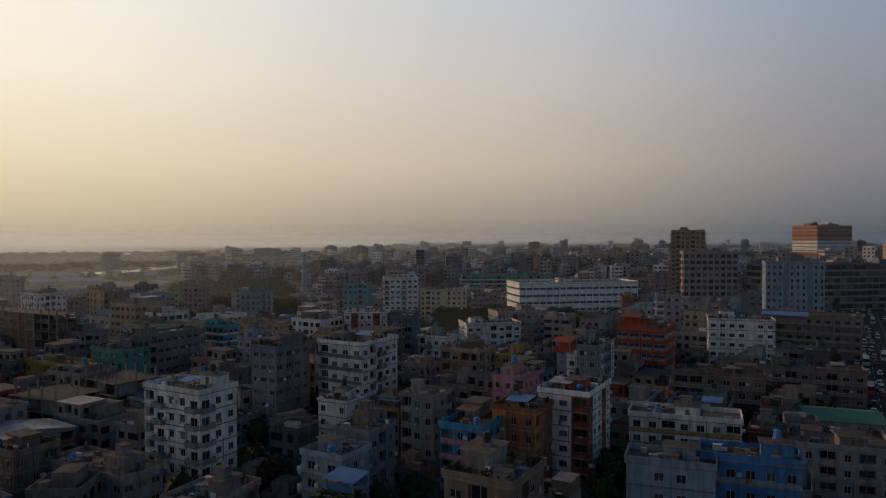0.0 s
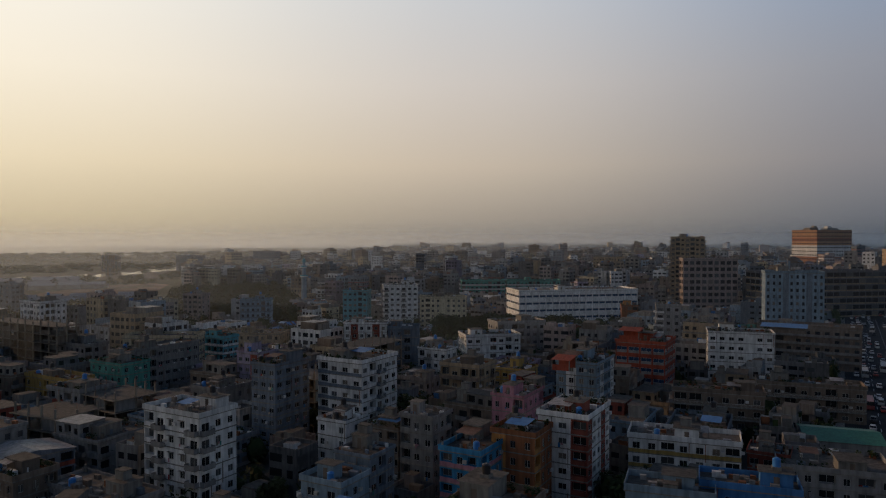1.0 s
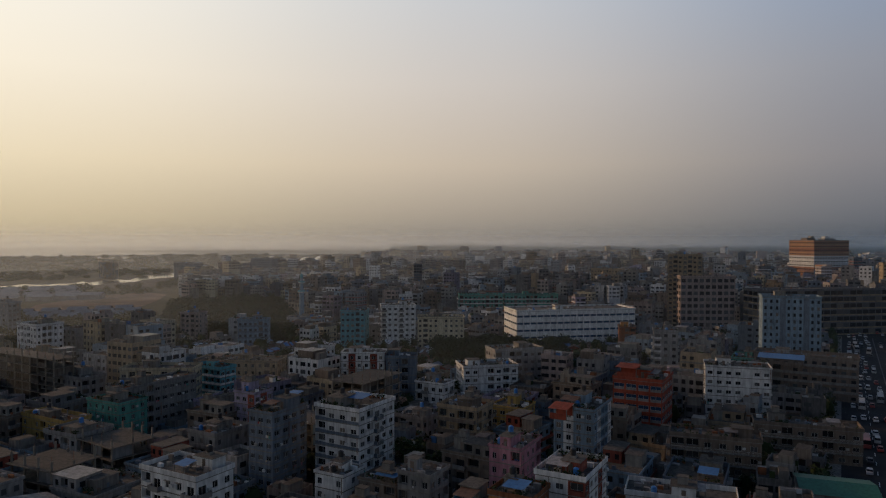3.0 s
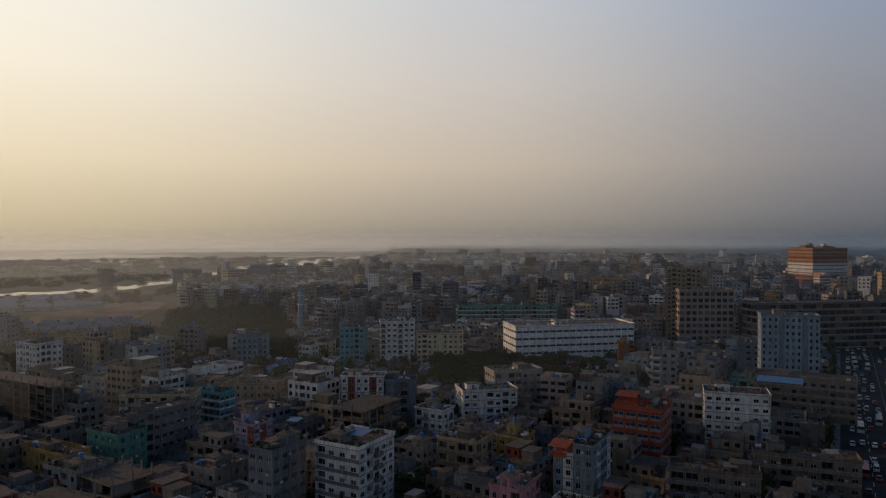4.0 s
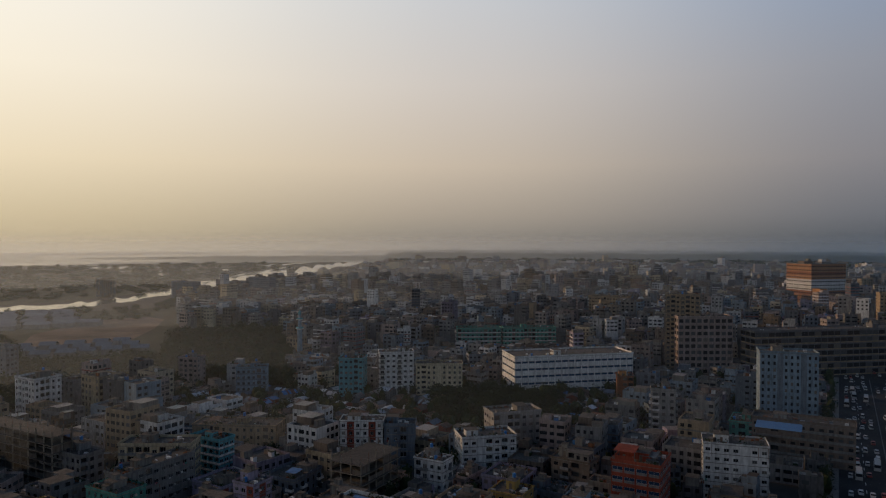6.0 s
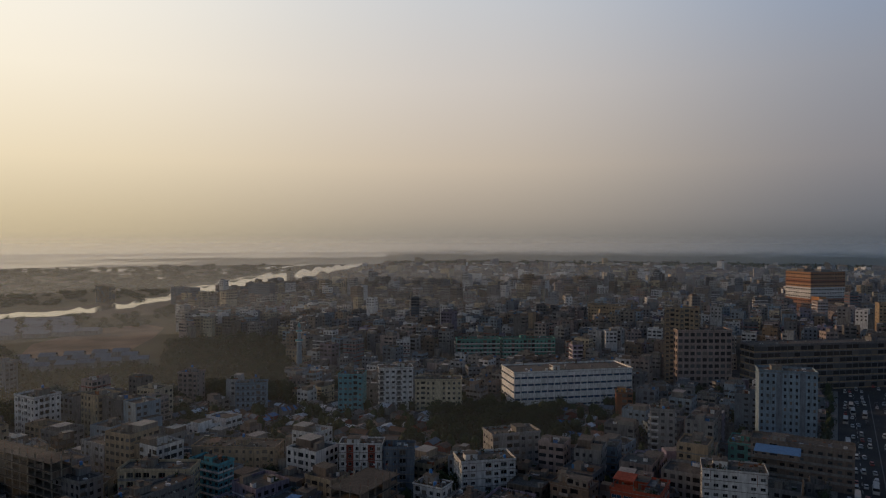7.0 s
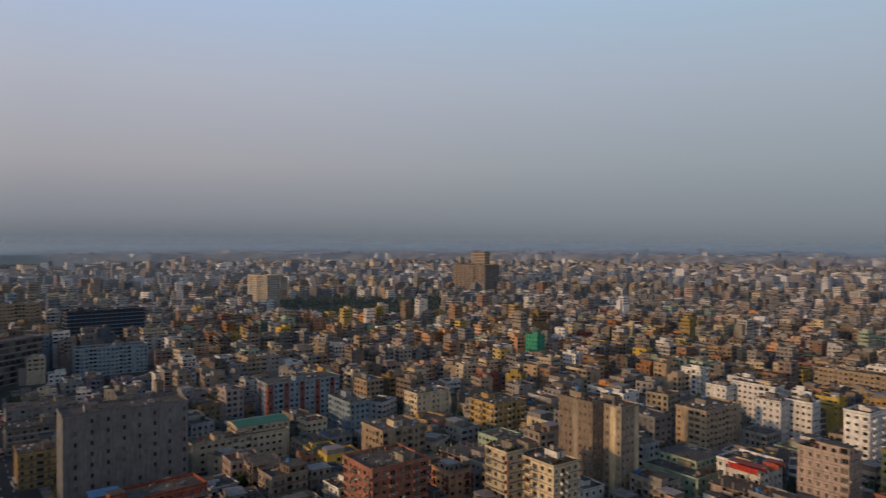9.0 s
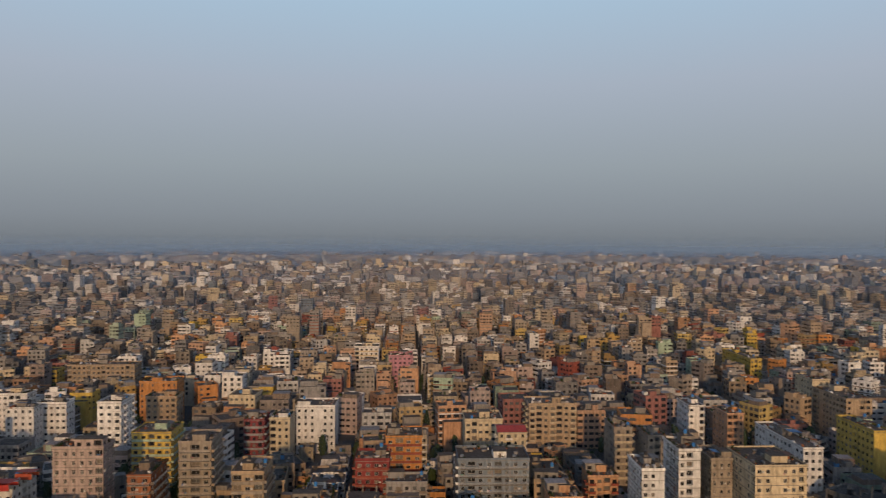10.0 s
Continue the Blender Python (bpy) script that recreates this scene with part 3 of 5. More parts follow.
tagged(ob, "low concrete median kerb along the avenue", "kerb", kind="structure")
for sg in (-1, 1):
    s = Shell()
    s.box(-2.0, -60, 0.0, 2.0, 540, 0.18, SLAB)
    ob = new("pavement", s.data("pavement"))
    ob.matrix_basis = Matrix.Translation(U * (ROAD_X + sg * (RW + 2.0))) @ Matrix.Rotation(ROAD_YAW, 4, "Z")
    tagged(ob, "raised concrete pavement beside the avenue", "pavement", kind="structure")


HAZE_TOP = 132.0


def haze_material(name, share, backdrop=False, sun_side=False):
    """Sheet standing in for haze: lets most light through, scatters the rest onward; it thins out with height."""
    m = bpy.data.materials.new(name)
    m.use_nodes = True
    nt = m.node_tree
    nt.nodes.clear()
    N, K = nt.nodes.new, nt.links.new
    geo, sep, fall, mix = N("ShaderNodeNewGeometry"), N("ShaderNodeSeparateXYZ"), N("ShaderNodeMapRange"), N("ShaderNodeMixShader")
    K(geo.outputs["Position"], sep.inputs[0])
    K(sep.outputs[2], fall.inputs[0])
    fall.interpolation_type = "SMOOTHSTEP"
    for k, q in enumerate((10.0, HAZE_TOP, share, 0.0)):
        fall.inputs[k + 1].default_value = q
    clear, out = N("ShaderNodeBsdfTransparent"), N("ShaderNodeOutputMaterial")
    if backdrop:         # the farthest sheet emits the sky's horizon colours, standing in for lit haze
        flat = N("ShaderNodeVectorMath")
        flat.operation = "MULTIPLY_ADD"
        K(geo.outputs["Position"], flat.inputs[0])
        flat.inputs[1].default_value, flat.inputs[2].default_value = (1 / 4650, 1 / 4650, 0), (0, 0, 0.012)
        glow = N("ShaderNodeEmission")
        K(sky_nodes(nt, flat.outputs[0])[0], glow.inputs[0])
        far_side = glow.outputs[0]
    else:
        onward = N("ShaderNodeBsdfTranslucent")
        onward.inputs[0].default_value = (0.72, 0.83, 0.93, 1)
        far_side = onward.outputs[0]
    amount = fall.outputs[0]
    if sun_side:       # sheet added to brighten the sun side; it thins out towards the town
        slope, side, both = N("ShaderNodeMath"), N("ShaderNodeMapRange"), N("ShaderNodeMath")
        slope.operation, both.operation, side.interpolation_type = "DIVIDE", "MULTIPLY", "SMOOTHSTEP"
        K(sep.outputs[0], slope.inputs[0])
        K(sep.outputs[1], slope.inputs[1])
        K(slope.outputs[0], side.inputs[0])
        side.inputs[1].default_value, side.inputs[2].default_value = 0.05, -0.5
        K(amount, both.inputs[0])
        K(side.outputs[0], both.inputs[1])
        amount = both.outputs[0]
    K(amount, mix.inputs[0])
    K(clear.outputs[0], mix.inputs[1])
    K(far_side, mix.inputs[2])
    K(mix.outputs[0], out.inputs[0])
    return m


def haze(radius, share, first=0.0, last=360.0):
    s = Shell()
    mat = haze_material("haze_sheet", share, radius > 4500, last < 360)
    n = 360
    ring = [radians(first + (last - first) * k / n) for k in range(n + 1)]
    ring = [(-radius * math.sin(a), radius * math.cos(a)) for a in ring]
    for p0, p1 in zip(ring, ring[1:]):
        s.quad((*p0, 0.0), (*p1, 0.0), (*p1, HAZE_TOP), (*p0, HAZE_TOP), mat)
    tagged(new("haze", s.data("haze")), "see-through sheet added as grey evening haze over the distance, outermost glowing", "haze", kind="structure")


# rings added in place of haze; the farther ones veil more
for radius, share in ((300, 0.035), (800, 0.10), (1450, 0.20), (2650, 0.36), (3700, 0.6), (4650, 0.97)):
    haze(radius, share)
# extra arc before the sun side only, lifting its dark tones
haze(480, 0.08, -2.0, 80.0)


def polar(D, yaw):
    return (-D * math.sin(radians(yaw)), D * math.cos(radians(yaw)))


water = plain("river_water", (0.05, 0.05, 0.045), 0.09, 0.0, 0.6)
field = ground_material("bare_field", (0.045, 0.035, 0.027), (0.19, 0.13, 0.095), 0.028)
meadow = ground_material("wet_meadow", (0.022, 0.032, 0.018), (0.085, 0.09, 0.06), 0.005)
scrub = ground_material("scrub_floor", (0.014, 0.020, 0.010), (0.04, 0.048, 0.026), 0.02)
woodland = ground_material("far_woodland", (0.012, 0.017, 0.012), (0.035, 0.042, 0.03), 0.01)
sheet("meadow", [polar(1150, 50), polar(1150, 28), polar(1500, 16), polar(2300, 8), polar(4800, -4), polar(4800, 20), polar(4800, 50)], 0.02, meadow, "flat marshy meadow beyond the river", "ground")
sheet("woodland", [polar(2650, 4), polar(2350, -6), polar(2300, -18), polar(2500, -30), polar(4800, -34), polar(4800, -15), polar(4800, -3)], 0.02, woodland, "dark distant woodland floor", "ground")
sheet("scrub", [polar(480, 40), polar(480, 13), polar(610, 7), polar(900, 7), polar(1000, 12), polar(1010, 20), polar(1000, 40)], 0.015, scrub, "dark overgrown scrub between the town and the river", "ground")
sheet("field", [polar(690, 31), polar(640, 27), polar(665, 24.5), polar(780, 22), polar(860, 21.3), polar(900, 22.5), polar(880, 26), polar(780, 30)], 0.025, field, "bare brown sandy field by the river", "ground")


def ribbon(name, line, z, mat, label):
    """A winding band of water: yaw, distance of the near bank, breadth along the ray."""
    rng = random.Random(4)
    pts = []
    for k in range(len(line) - 1):
        for q in range(8):
            f = q / 8
            yaw, D, b = (line[k][i] * (1 - f) + line[k + 1][i] * f for i in range(3))
            pts.append((yaw, D * (1 + 0.011 * math.sin(1.3 * len(pts)) + 0.006 * math.sin(3.1 * len(pts)) + rng.uniform(-0.002, 0.002)), b * (1 + 0.3 * math.sin(0.9 * len(pts) + D) + rng.uniform(-0.1, 0.1))))
    pts.append(line[-1])
    s = Shell()
    for p, q in zip(pts, pts[1:]):
        s.quad((*polar(p[1], p[0]), z), (*polar(p[1] + p[2], p[0]), z), (*polar(q[1] + q[2], q[0]), z), (*polar(q[1], q[0]), z), mat)
    return tagged(new(name, s.data(name)), label, "water", kind="structure")


ribbon("river", [(42, 1010, 50), (33, 1035, 60), (27, 1055, 70), (23.4, 1130, 80), (18.8, 1330, 190), (14.6, 1500, 300), (11.5, 1740, 400), (8.9, 2020, 470), (6.6, 2430, 260), (6.0, 2700, 40)], 0.06, water, "pale winding river that mirrors the evening sky")
ribbon("side_channel", [(21.5, 1290, 20), (19.6, 1420, 60), (17.0, 1660, 50), (14.0, 1950, 60), (11.8, 2250, 30)], 0.055, water, "narrow side channel of the river among sandbanks")
for line in ([(42, 2450, 120), (36, 2520, 260), (31, 2620, 330), (26, 2780, 250), (22, 2950, 150), (19, 3050, 40)],
             [(41, 3150, 200), (34, 3300, 330), (27, 3450, 260), (22, 3600, 90)],
             [(41, 1900, 40), (37, 1915, 90), (33, 1930, 70), (30, 1945, 20)],
             [(9, 3500, 40), (5, 3700, 260), (0, 3900, 300), (-4, 4100, 60)],
             [(19, 1900, 30), (16, 2100, 120), (13, 2350, 140), (10.5, 2600, 40)]):
    ribbon("lagoon", line, 0.045, water, "broad sheet of flood water on the plain")
rng = random.Random(11)
for k in range(95):
    D = 1750 + 2750 * rng.random() ** 0.75
    yaw, half = rng.uniform(-7 if D > 3900 else 9, 43), rng.uniform(0.7, 4.5) * (1.5 if D > 3200 else 1.0)
    if yaw < 17 and D < 2600:
        D += 1500
    br = D * rng.uniform(0.012, 0.045) * (1.5 if D > 3200 else 1.0)
    steps = 5
    line = []
    for q in range(steps + 1):
        f = q / steps
        line.append((yaw + half * (1 - 2 * f), D * rng.uniform(0.982, 1.018), br * (0.12 + math.sin(math.pi * f) * rng.uniform(0.5, 1.1))))
    if max(p[1] + p[2] for p in line) < 4800:
        ribbon("pond", line, 0.05 + 0.001 * k, water, "shallow flood water lying in the meadow")

# ---------------------------------------------------------------- the houses that stand out
house(-51.2, 141.5, 15.9, 9.5, 19.7, -29.5, "white", "grey", "balcony")
house(-22.4, 185.1, 13.9, 16.1, 22.6, -29.5, "white", "slate", "bands", balconies=True)
house(27.6, 146.3, 10.4, 15.0, 18.3, -29.5, "white", "brick", "bays", seed=12)
house(68.2, 235.1, 15.9, 16.0, 19.7, -29.5, "orangered", "grey", "strips")
house(107.3, 253.2, 21.7, 12.0, 20.2, -18.0, "white", "grey", "plain")
house(175.5, 352.0, 26.5, 13.0, 36.5, -17.0, "paleblue", "slate", "tower")
house(154.1, 295.0, 38.7, 12.0, 16.8, -29.5, "umber", "grey", "gallery")
house(51.3, 148.5, 22.1, 9.0, 12.0, -20.0, "white", "ochre", "bands")
house(92.8, 163.4, 16.0, 14.0, 8.0, -20.0, "grey", "grey", "hall", roof="green")
house(37.1, 113.8, 13.5, 7.0, 13.5, -20.0, "paleblue", "white", "plain")
house(50.0, 114.0, 14.8, 7.0, 14.0, -20.0, "blue", "paleblue", "bands")
house(78.0, 140.2, 20.0, 14.0, 9.0, -20.0, "grey", "brick", "plain")
house(69.6, 148.5, 8.0, 8.0, 9.0, -29.5, "brick", "grey", "plain")
house(6.8, 135.4, 8.5, 15.1, 14.5, -29.5, "skyblue", "pink", "bands", seed=4)
house(7.2, 96.8, 10.1, 11.1, 17.5, -29.5, "umber", "grey", "plain")
house(15.6, 137.6, 9.0, 9.0, 16.5, -29.5, "rust", "orange", "bays")
house(18.2, 169.0, 8.0, 12.7, 17.0, -29.5, "pink", "lilac", "plain")
house(39.1, 191.4, 11.0, 16.0, 21.0, -29.5, "paleblue", "white", "bays")
house(7.5, 206.4, 12.6, 11.2, 17.0, -29.5, "tan", "umber", "gallery", balconies=True)
house(18.5, 280.0, 22.0, 13.0, 15.5, 12.0, "white", "grey", "plain")
house(33.0, 314.0, 22.6, 12.0, 16.5, 17.0, "grey", "ash", "plain")
house(-88.0, 309.0, 37.0, 13.0, 12.5, -5.0, "tan", "concrete", "plain")
house(-156.0, 444.0, 13.0, 10.0, 18.0, -10.0, "pinkgrey", "grey", "plain")
house(23.6, 227.3, 11.2, 10.3, 12.0, -29.5, "ochre", "tan", "plain")
house(-31.5, 290.0, 17.6, 9.0, 18.9, -2.0, "white", "brick", "bays")
house(-16.0, 290.0, 12.4, 9.0, 17.0, -2.0, "slate", "white", "plain")
house(-42.2, 182.3, 8.0, 13.0, 22.0, -29.5, "slate", "white", "plain")
house(-57.5, 215.9, 8.2, 8.0, 19.0, -29.5, "lilac", "brick", "bays")
house(-102.3, 221.9, 15.3, 10.2, 15.0, -29.5, "teal", "teal", "plain")
house(-115.0, 209.6, 21.2, 8.0, 12.5, -29.5, "ochre", "umber", "plain")
house(-105.0, 264.0, 26.6, 11.0, 17.0, 0.0, "cream", "grey", "bands")
house(-145.6, 265.9, 45.0, 9.3, 15.0, -29.5, "grey", "grey", "plain")
house(-89.7, 277.5, 15.7, 8.0, 15.0, -29.5, "cyan", "white", "bands")
house(-110.5, 416.0, 17.5, 9.0, 17.0, 6.0, "paleblue", "slate", "bands")
house(-211.8, 371.7, 17.3, 14.5, 20.0, -29.5, "white", "grey", "plain")
house(-283.8, 452.7, 32.5, 8.0, 24.0, -29.5, "slate", "grey", "plain")
house(-3.6, 150.3, 8.0, 8.0, 16.5, -29.5, "grey", "slate", "plain")
house(-12.1, 158.4, 9.9, 8.0, 12.0, -29.5, "umber", "grey", "plain")
house(-23.3, 161.9, 8.0, 8.0, 12.5, -29.5, "white", "paleblue", "plain")
house(-18.8, 121.8, 8.7, 8.0, 12.5, -29.5, "paleblue", "white", "gallery")
house(-14.8, 132.4, 8.0, 8.0, 14.0, -29.5, "slate", "grey", "plain")
house(-1.9, 254.2, 11.8, 8.0, 14.0, -29.5, "white", "grey", "balcony")
house(-77.3, 126.8, 11.2, 8.0, 12.0, -29.5, "umber", "rust", "plain")
house(-60.9, 124.7, 21.6, 8.0, 9.5, -29.5, "grey", "umber", "plain")
house(-51.0, 418.0, 14.5, 12.0, 22.5, -6.0, "cyan", "white", "plain")
house(-25.8, 423.0, 20.5, 12.0, 25.3, 8.0, "white", "grey", "balcony")
house(0.2, 423.0, 27.7, 12.0, 18.0, 1.0, "cream", "grey", "plain")
house(107.0, 333.0, 11.0, 10.0, 22.0, -15.0, "grey", "white", "balcony")
house(106.0, 398.5, 9.0, 9.0, 15.5, -10.0, "rust", "orange", "plain")
house(135.0, 308.6, 10.2, 16.0, 14.0, -29.5, "teal", "cyan", "plain")
house(74.5, 189.4, 22.7, 9.0, 13.0, -20.0, "umber", "grey", "gallery")
house(110.7, 211.4, 28.9, 9.0, 10.0, -20.0, "umber", "grey", "gallery")
house(-98.5, 240.4, 8.4, 29.8, 17.0, -29.5, "grey", "cream", "plain")
house(-26.3, 249.6, 13.1, 23.1, 17.0, -29.5, "umber", "grey", "frame")
house(205.8, 234.3, 46.2, 16.0, 38.0, -30.0, "ash", "ash", "slab", storey=4.2)
house(168.2, 188.1, 46.0, 12.0, 21.0, -24.0, "brick", "grey", "gallery")
house(203.8, 283.3, 16.6, 16.0, 15.0, -29.5, "ochre", "umber", "bands")
house(258.7, 356.9, 34.0, 16.0, 15.0, -29.5, "grey", "umber", "plain")
house(236.6, 332.0, 24.9, 16.0, 12.0, -29.5, "umber", "grey", "bands")
house(262.8, 224.5, 46.4, 12.0, 13.0, -29.5, "cream", "grey", "plain")
house(275.9, 223.1, 26.3, 14.0, 16.5, -29.5, "cream", "grey", "plain", roof="green")
house(339.3, 244.8, 44.8, 16.0, 24.0, -29.5, "paleblue", "brick", "bays")
house(361.1, 172.1, 22.5, 12.8, 19.0, -29.5, "cream", "white", "plain")
house(354.6, 127.0, 21.7, 19.8, 20.0, -29.5, "ochre", "cream", "balcony")
house(218.9, 120.6, 22.9, 20.0, 28.0, -29.5, "terracotta", "brick", "balcony")
house(329.1, 204.4, 11.9, 25.2, 18.0, -29.5, "paleblue", "white", "plain")
house(286.2, 153.6, 22.9, 18.8, 20.0, -29.5, "tan", "cream", "plain")
house(555.9, 166.8, 8.5, 13.9, 27.0, -29.5, "green", "green", "plain")
house(391.2, 459.6, 51.3, 16.0, 21.0, -29.5, "paleblue", "white", "plain")
house(482.8, 508.8, 25.3, 16.0, 22.0, -29.5, "cream", "white", "balcony")
house(280.8, 64.4, 8.0, 18.2, 42.0, -29.5, "umber", "concrete", "tower")
house(282.2, 51.2, 10.6, 14.0, 41.0, -29.5, "concrete", "cream", "tower")
house(232.5, 80.7, 8.0, 11.6, 33.0, -29.5, "cream", "brick", "gallery")
house(234.8, 65.9, 11.9, 18.0, 31.0, -29.5, "cream", "white", "balcony")
house(369.8, 22.0, 29.0, 16.8, 24.0, -29.5, "tan", "orange", "plain")
house(478.2, 36.6, 9.6, 14.0, 23.0, -29.5, "white", "cream", "balcony")
house(443.9, 20.2, 8.0, 13.1, 20.0, -29.5, "white", "cream", "plain")
house(447.0, 0.0, 9.5, 26.1, 22.0, -29.5, "white", "cream", "plain")
house(419.8, -22.2, 8.2, 14.4, 21.0, -29.5, "white", "grey", "plain")
house(289.2, -24.0, 9.6, 18.0, 30.0, -29.5, "pinkgrey", "pinkgrey", "plain", extra=True)
house(367.0, -44.4, 16.0, 10.9, 29.0, -29.5, "white", "white", "balcony")
house(319.3, -55.0, 16.0, 16.2, 25.0, -29.5, "yellow", "mint", "gallery")
house(280.6, -64.1, 16.0, 12.1, 29.0, -29.5, "concrete", "tan", "gallery")
house(430.0, -76.3, 13.1, 20.9, 24.0, -29.5, "orange", "ochre", "plain")
house(402.2, -72.6, 10.4, 16.3, 21.0, -29.5, "tan", "grey", "plain")
house(323.7, -99.2, 12.5, 9.1, 23.0, -29.5, "darkred", "grey", "gallery")
house(334.9, -133.7, 16.0, 19.1, 23.0, -29.5, "white", "cream", "plain")
house(324.1, -111.7, 14.7, 9.3, 22.0, -29.5, "cream", "white", "plain")
house(301.9, 2.6, 16.0, 18.1, 19.0, -29.5, "white", "cream", "plain")
house(300.2, 25.8, 23.6, 25.7, 14.0, -29.5, "mint", "pink", "plain", extra=True)
house(495.4, -238.8, 18.4, 16.0, 23.0, -119.5, "white", "cream", "gallery")
house(458.4, -249.5, 15.7, 15.7, 21.0, -119.5, "pink", "pink", "balcony")
house(442.5, -78.6, 12.7, 21.2, 22.0, -29.5, "orange", "ochre", "plain")
house(245.4, -73.7, 16.0, 10.8, 26.0, -29.5, "tan", "concrete", "gallery")
house(268.3, -42.6, 16.0, 8.0, 24.0, -29.5, "rust", "umber", "gallery")
house(253.2, -138.9, 14.5, 14.5, 27.0, -119.5, "orange", "brick", "gallery")
house(245.8, -121.1, 12.9, 12.9, 22.0, -119.5, "darkred", "brick", "gallery")
house(175.2, -195.3, 16.0, 8.0, 26.0, -29.5, "white", "grey", "plain")
house(175.2, -214.4, 16.0, 8.0, 30.0, -29.5, "white", "white", "plain")
house(170.3, -226.1, 16.0, 8.0, 26.0, -29.5, "concrete", "grey", "plain")
house(152.1, -231.3, 21.9, 18.2, 29.0, -29.5, "cream", "tan", "plain")
house(172.9, -277.9, 38.9, 8.0, 25.0, -29.5, "white", "cream", "plain")
house(215.4, -297.4, 16.0, 8.0, 24.0, -29.5, "peach", "orange", "plain")
house(238.5, -298.7, 16.0, 8.0, 23.0, -29.5, "white", "cream", "plain")
house(223.1, -230.7, 16.0, 8.0, 25.0, -29.5, "concrete", "cream", "gallery")
house(209.1, -236.3, 16.0, 8.1, 24.0, -29.5, "concrete", "tan", "plain")
house(243.7, -186.5, 12.0, 11.9, 24.0, -119.5, "cream", "white", "balcony", roof="red")
house(270.4, -190.2, 17.2, 16.0, 23.0, -119.5, "cream", "peach", "plain")
house(218.7, -158.3, 26.5, 16.0, 24.0, -119.5, "slate", "white", "gallery")
house(320.7, -457.3, 45.0, 8.0, 23.0, -29.5, "yellow", "orange", "plain")
house(233.0, -398.7, 18.4, 10.2, 27.0, -29.5, "cream", "cream", "plain")
house(207.8, -383.7, 30.4, 13.9, 24.0, -29.5, "tan", "cream", "plain")
house(171.5, -335.1, 27.6, 8.0, 22.0, -29.5, "yellow", "mint", "plain")
house(397.7, -6.9, 8.0, 13.5, 24.0, -29.5, "white", "cream", "plain")
house(404.4, -20.8, 8.0, 14.6, 23.0, -29.5, "white", "cream", "plain")
house(274.4, -235.1, 23.8, 16.0, 24.0, -119.5, "tan", "cream", "balcony")
house(450.7, -244.0, 16.2, 16.0, 22.0, -119.5, "pink", "pink", "plain")
house(517.6, -55.8, 12.5, 43.6, 22.0, -29.5, "tan", "concrete", "bands")
house(80.9, 441.0, 77.0, 26.0, 21.5, 11.5, "white", "white", "strips", storey=4.6)
house(172.2, 493.2, 22.4, 14.0, 54.0, -20.0, "tan", "concrete", "balcony")
house(183.6, 488.8, 37.7, 16.0, 39.0, 0.0, "pinkgrey", "concrete", "grid", storey=4.3)
house(433.5, 643.3, 49.7, 16.0, 42.0, -20.0, "tan", "umber", "plain")
house(453.2, 540.1, 65.1, 16.0, 40.0, -25.0, "black", "slate", "strips")
house(784.4, 625.3, 21.8, 41.7, 53.0, -12.0, "cream", "slate", "bands")
house(1369.3, 530.3, 14.3, 44.9, 76.0, -29.5, "umber", "cream", "bands")
house(1247.4, 492.2, 50.7, 72.4, 54.0, -12.0, "umber", "concrete", "bays")
house(33.7, 592.0, 36.6, 12.0, 17.5, 3.0, "teal", "white", "gallery")
house(76.4, 594.0, 44.2, 12.0, 17.5, 3.0, "teal", "white", "gallery")
house(176.8, 722.1, 40.0, 16.0, 33.0, -29.5, "tan", "concrete", "plain")
house(-267.7, 1067.1, 43.3, 12.3, 32.0, -29.5, "slate", "grey", "plain")
house(-523.7, 1108.2, 33.1, 11.9, 26.0, -29.5, "slate", "grey", "frame")
house(-386.6, 1076.7, 43.2, 18.5, 25.0, -29.5, "slate", "grey", "plain")
house(-157.4, 267.9, 45.0, 8.0, 22.0, -29.5, "umber", "concrete", "frame")



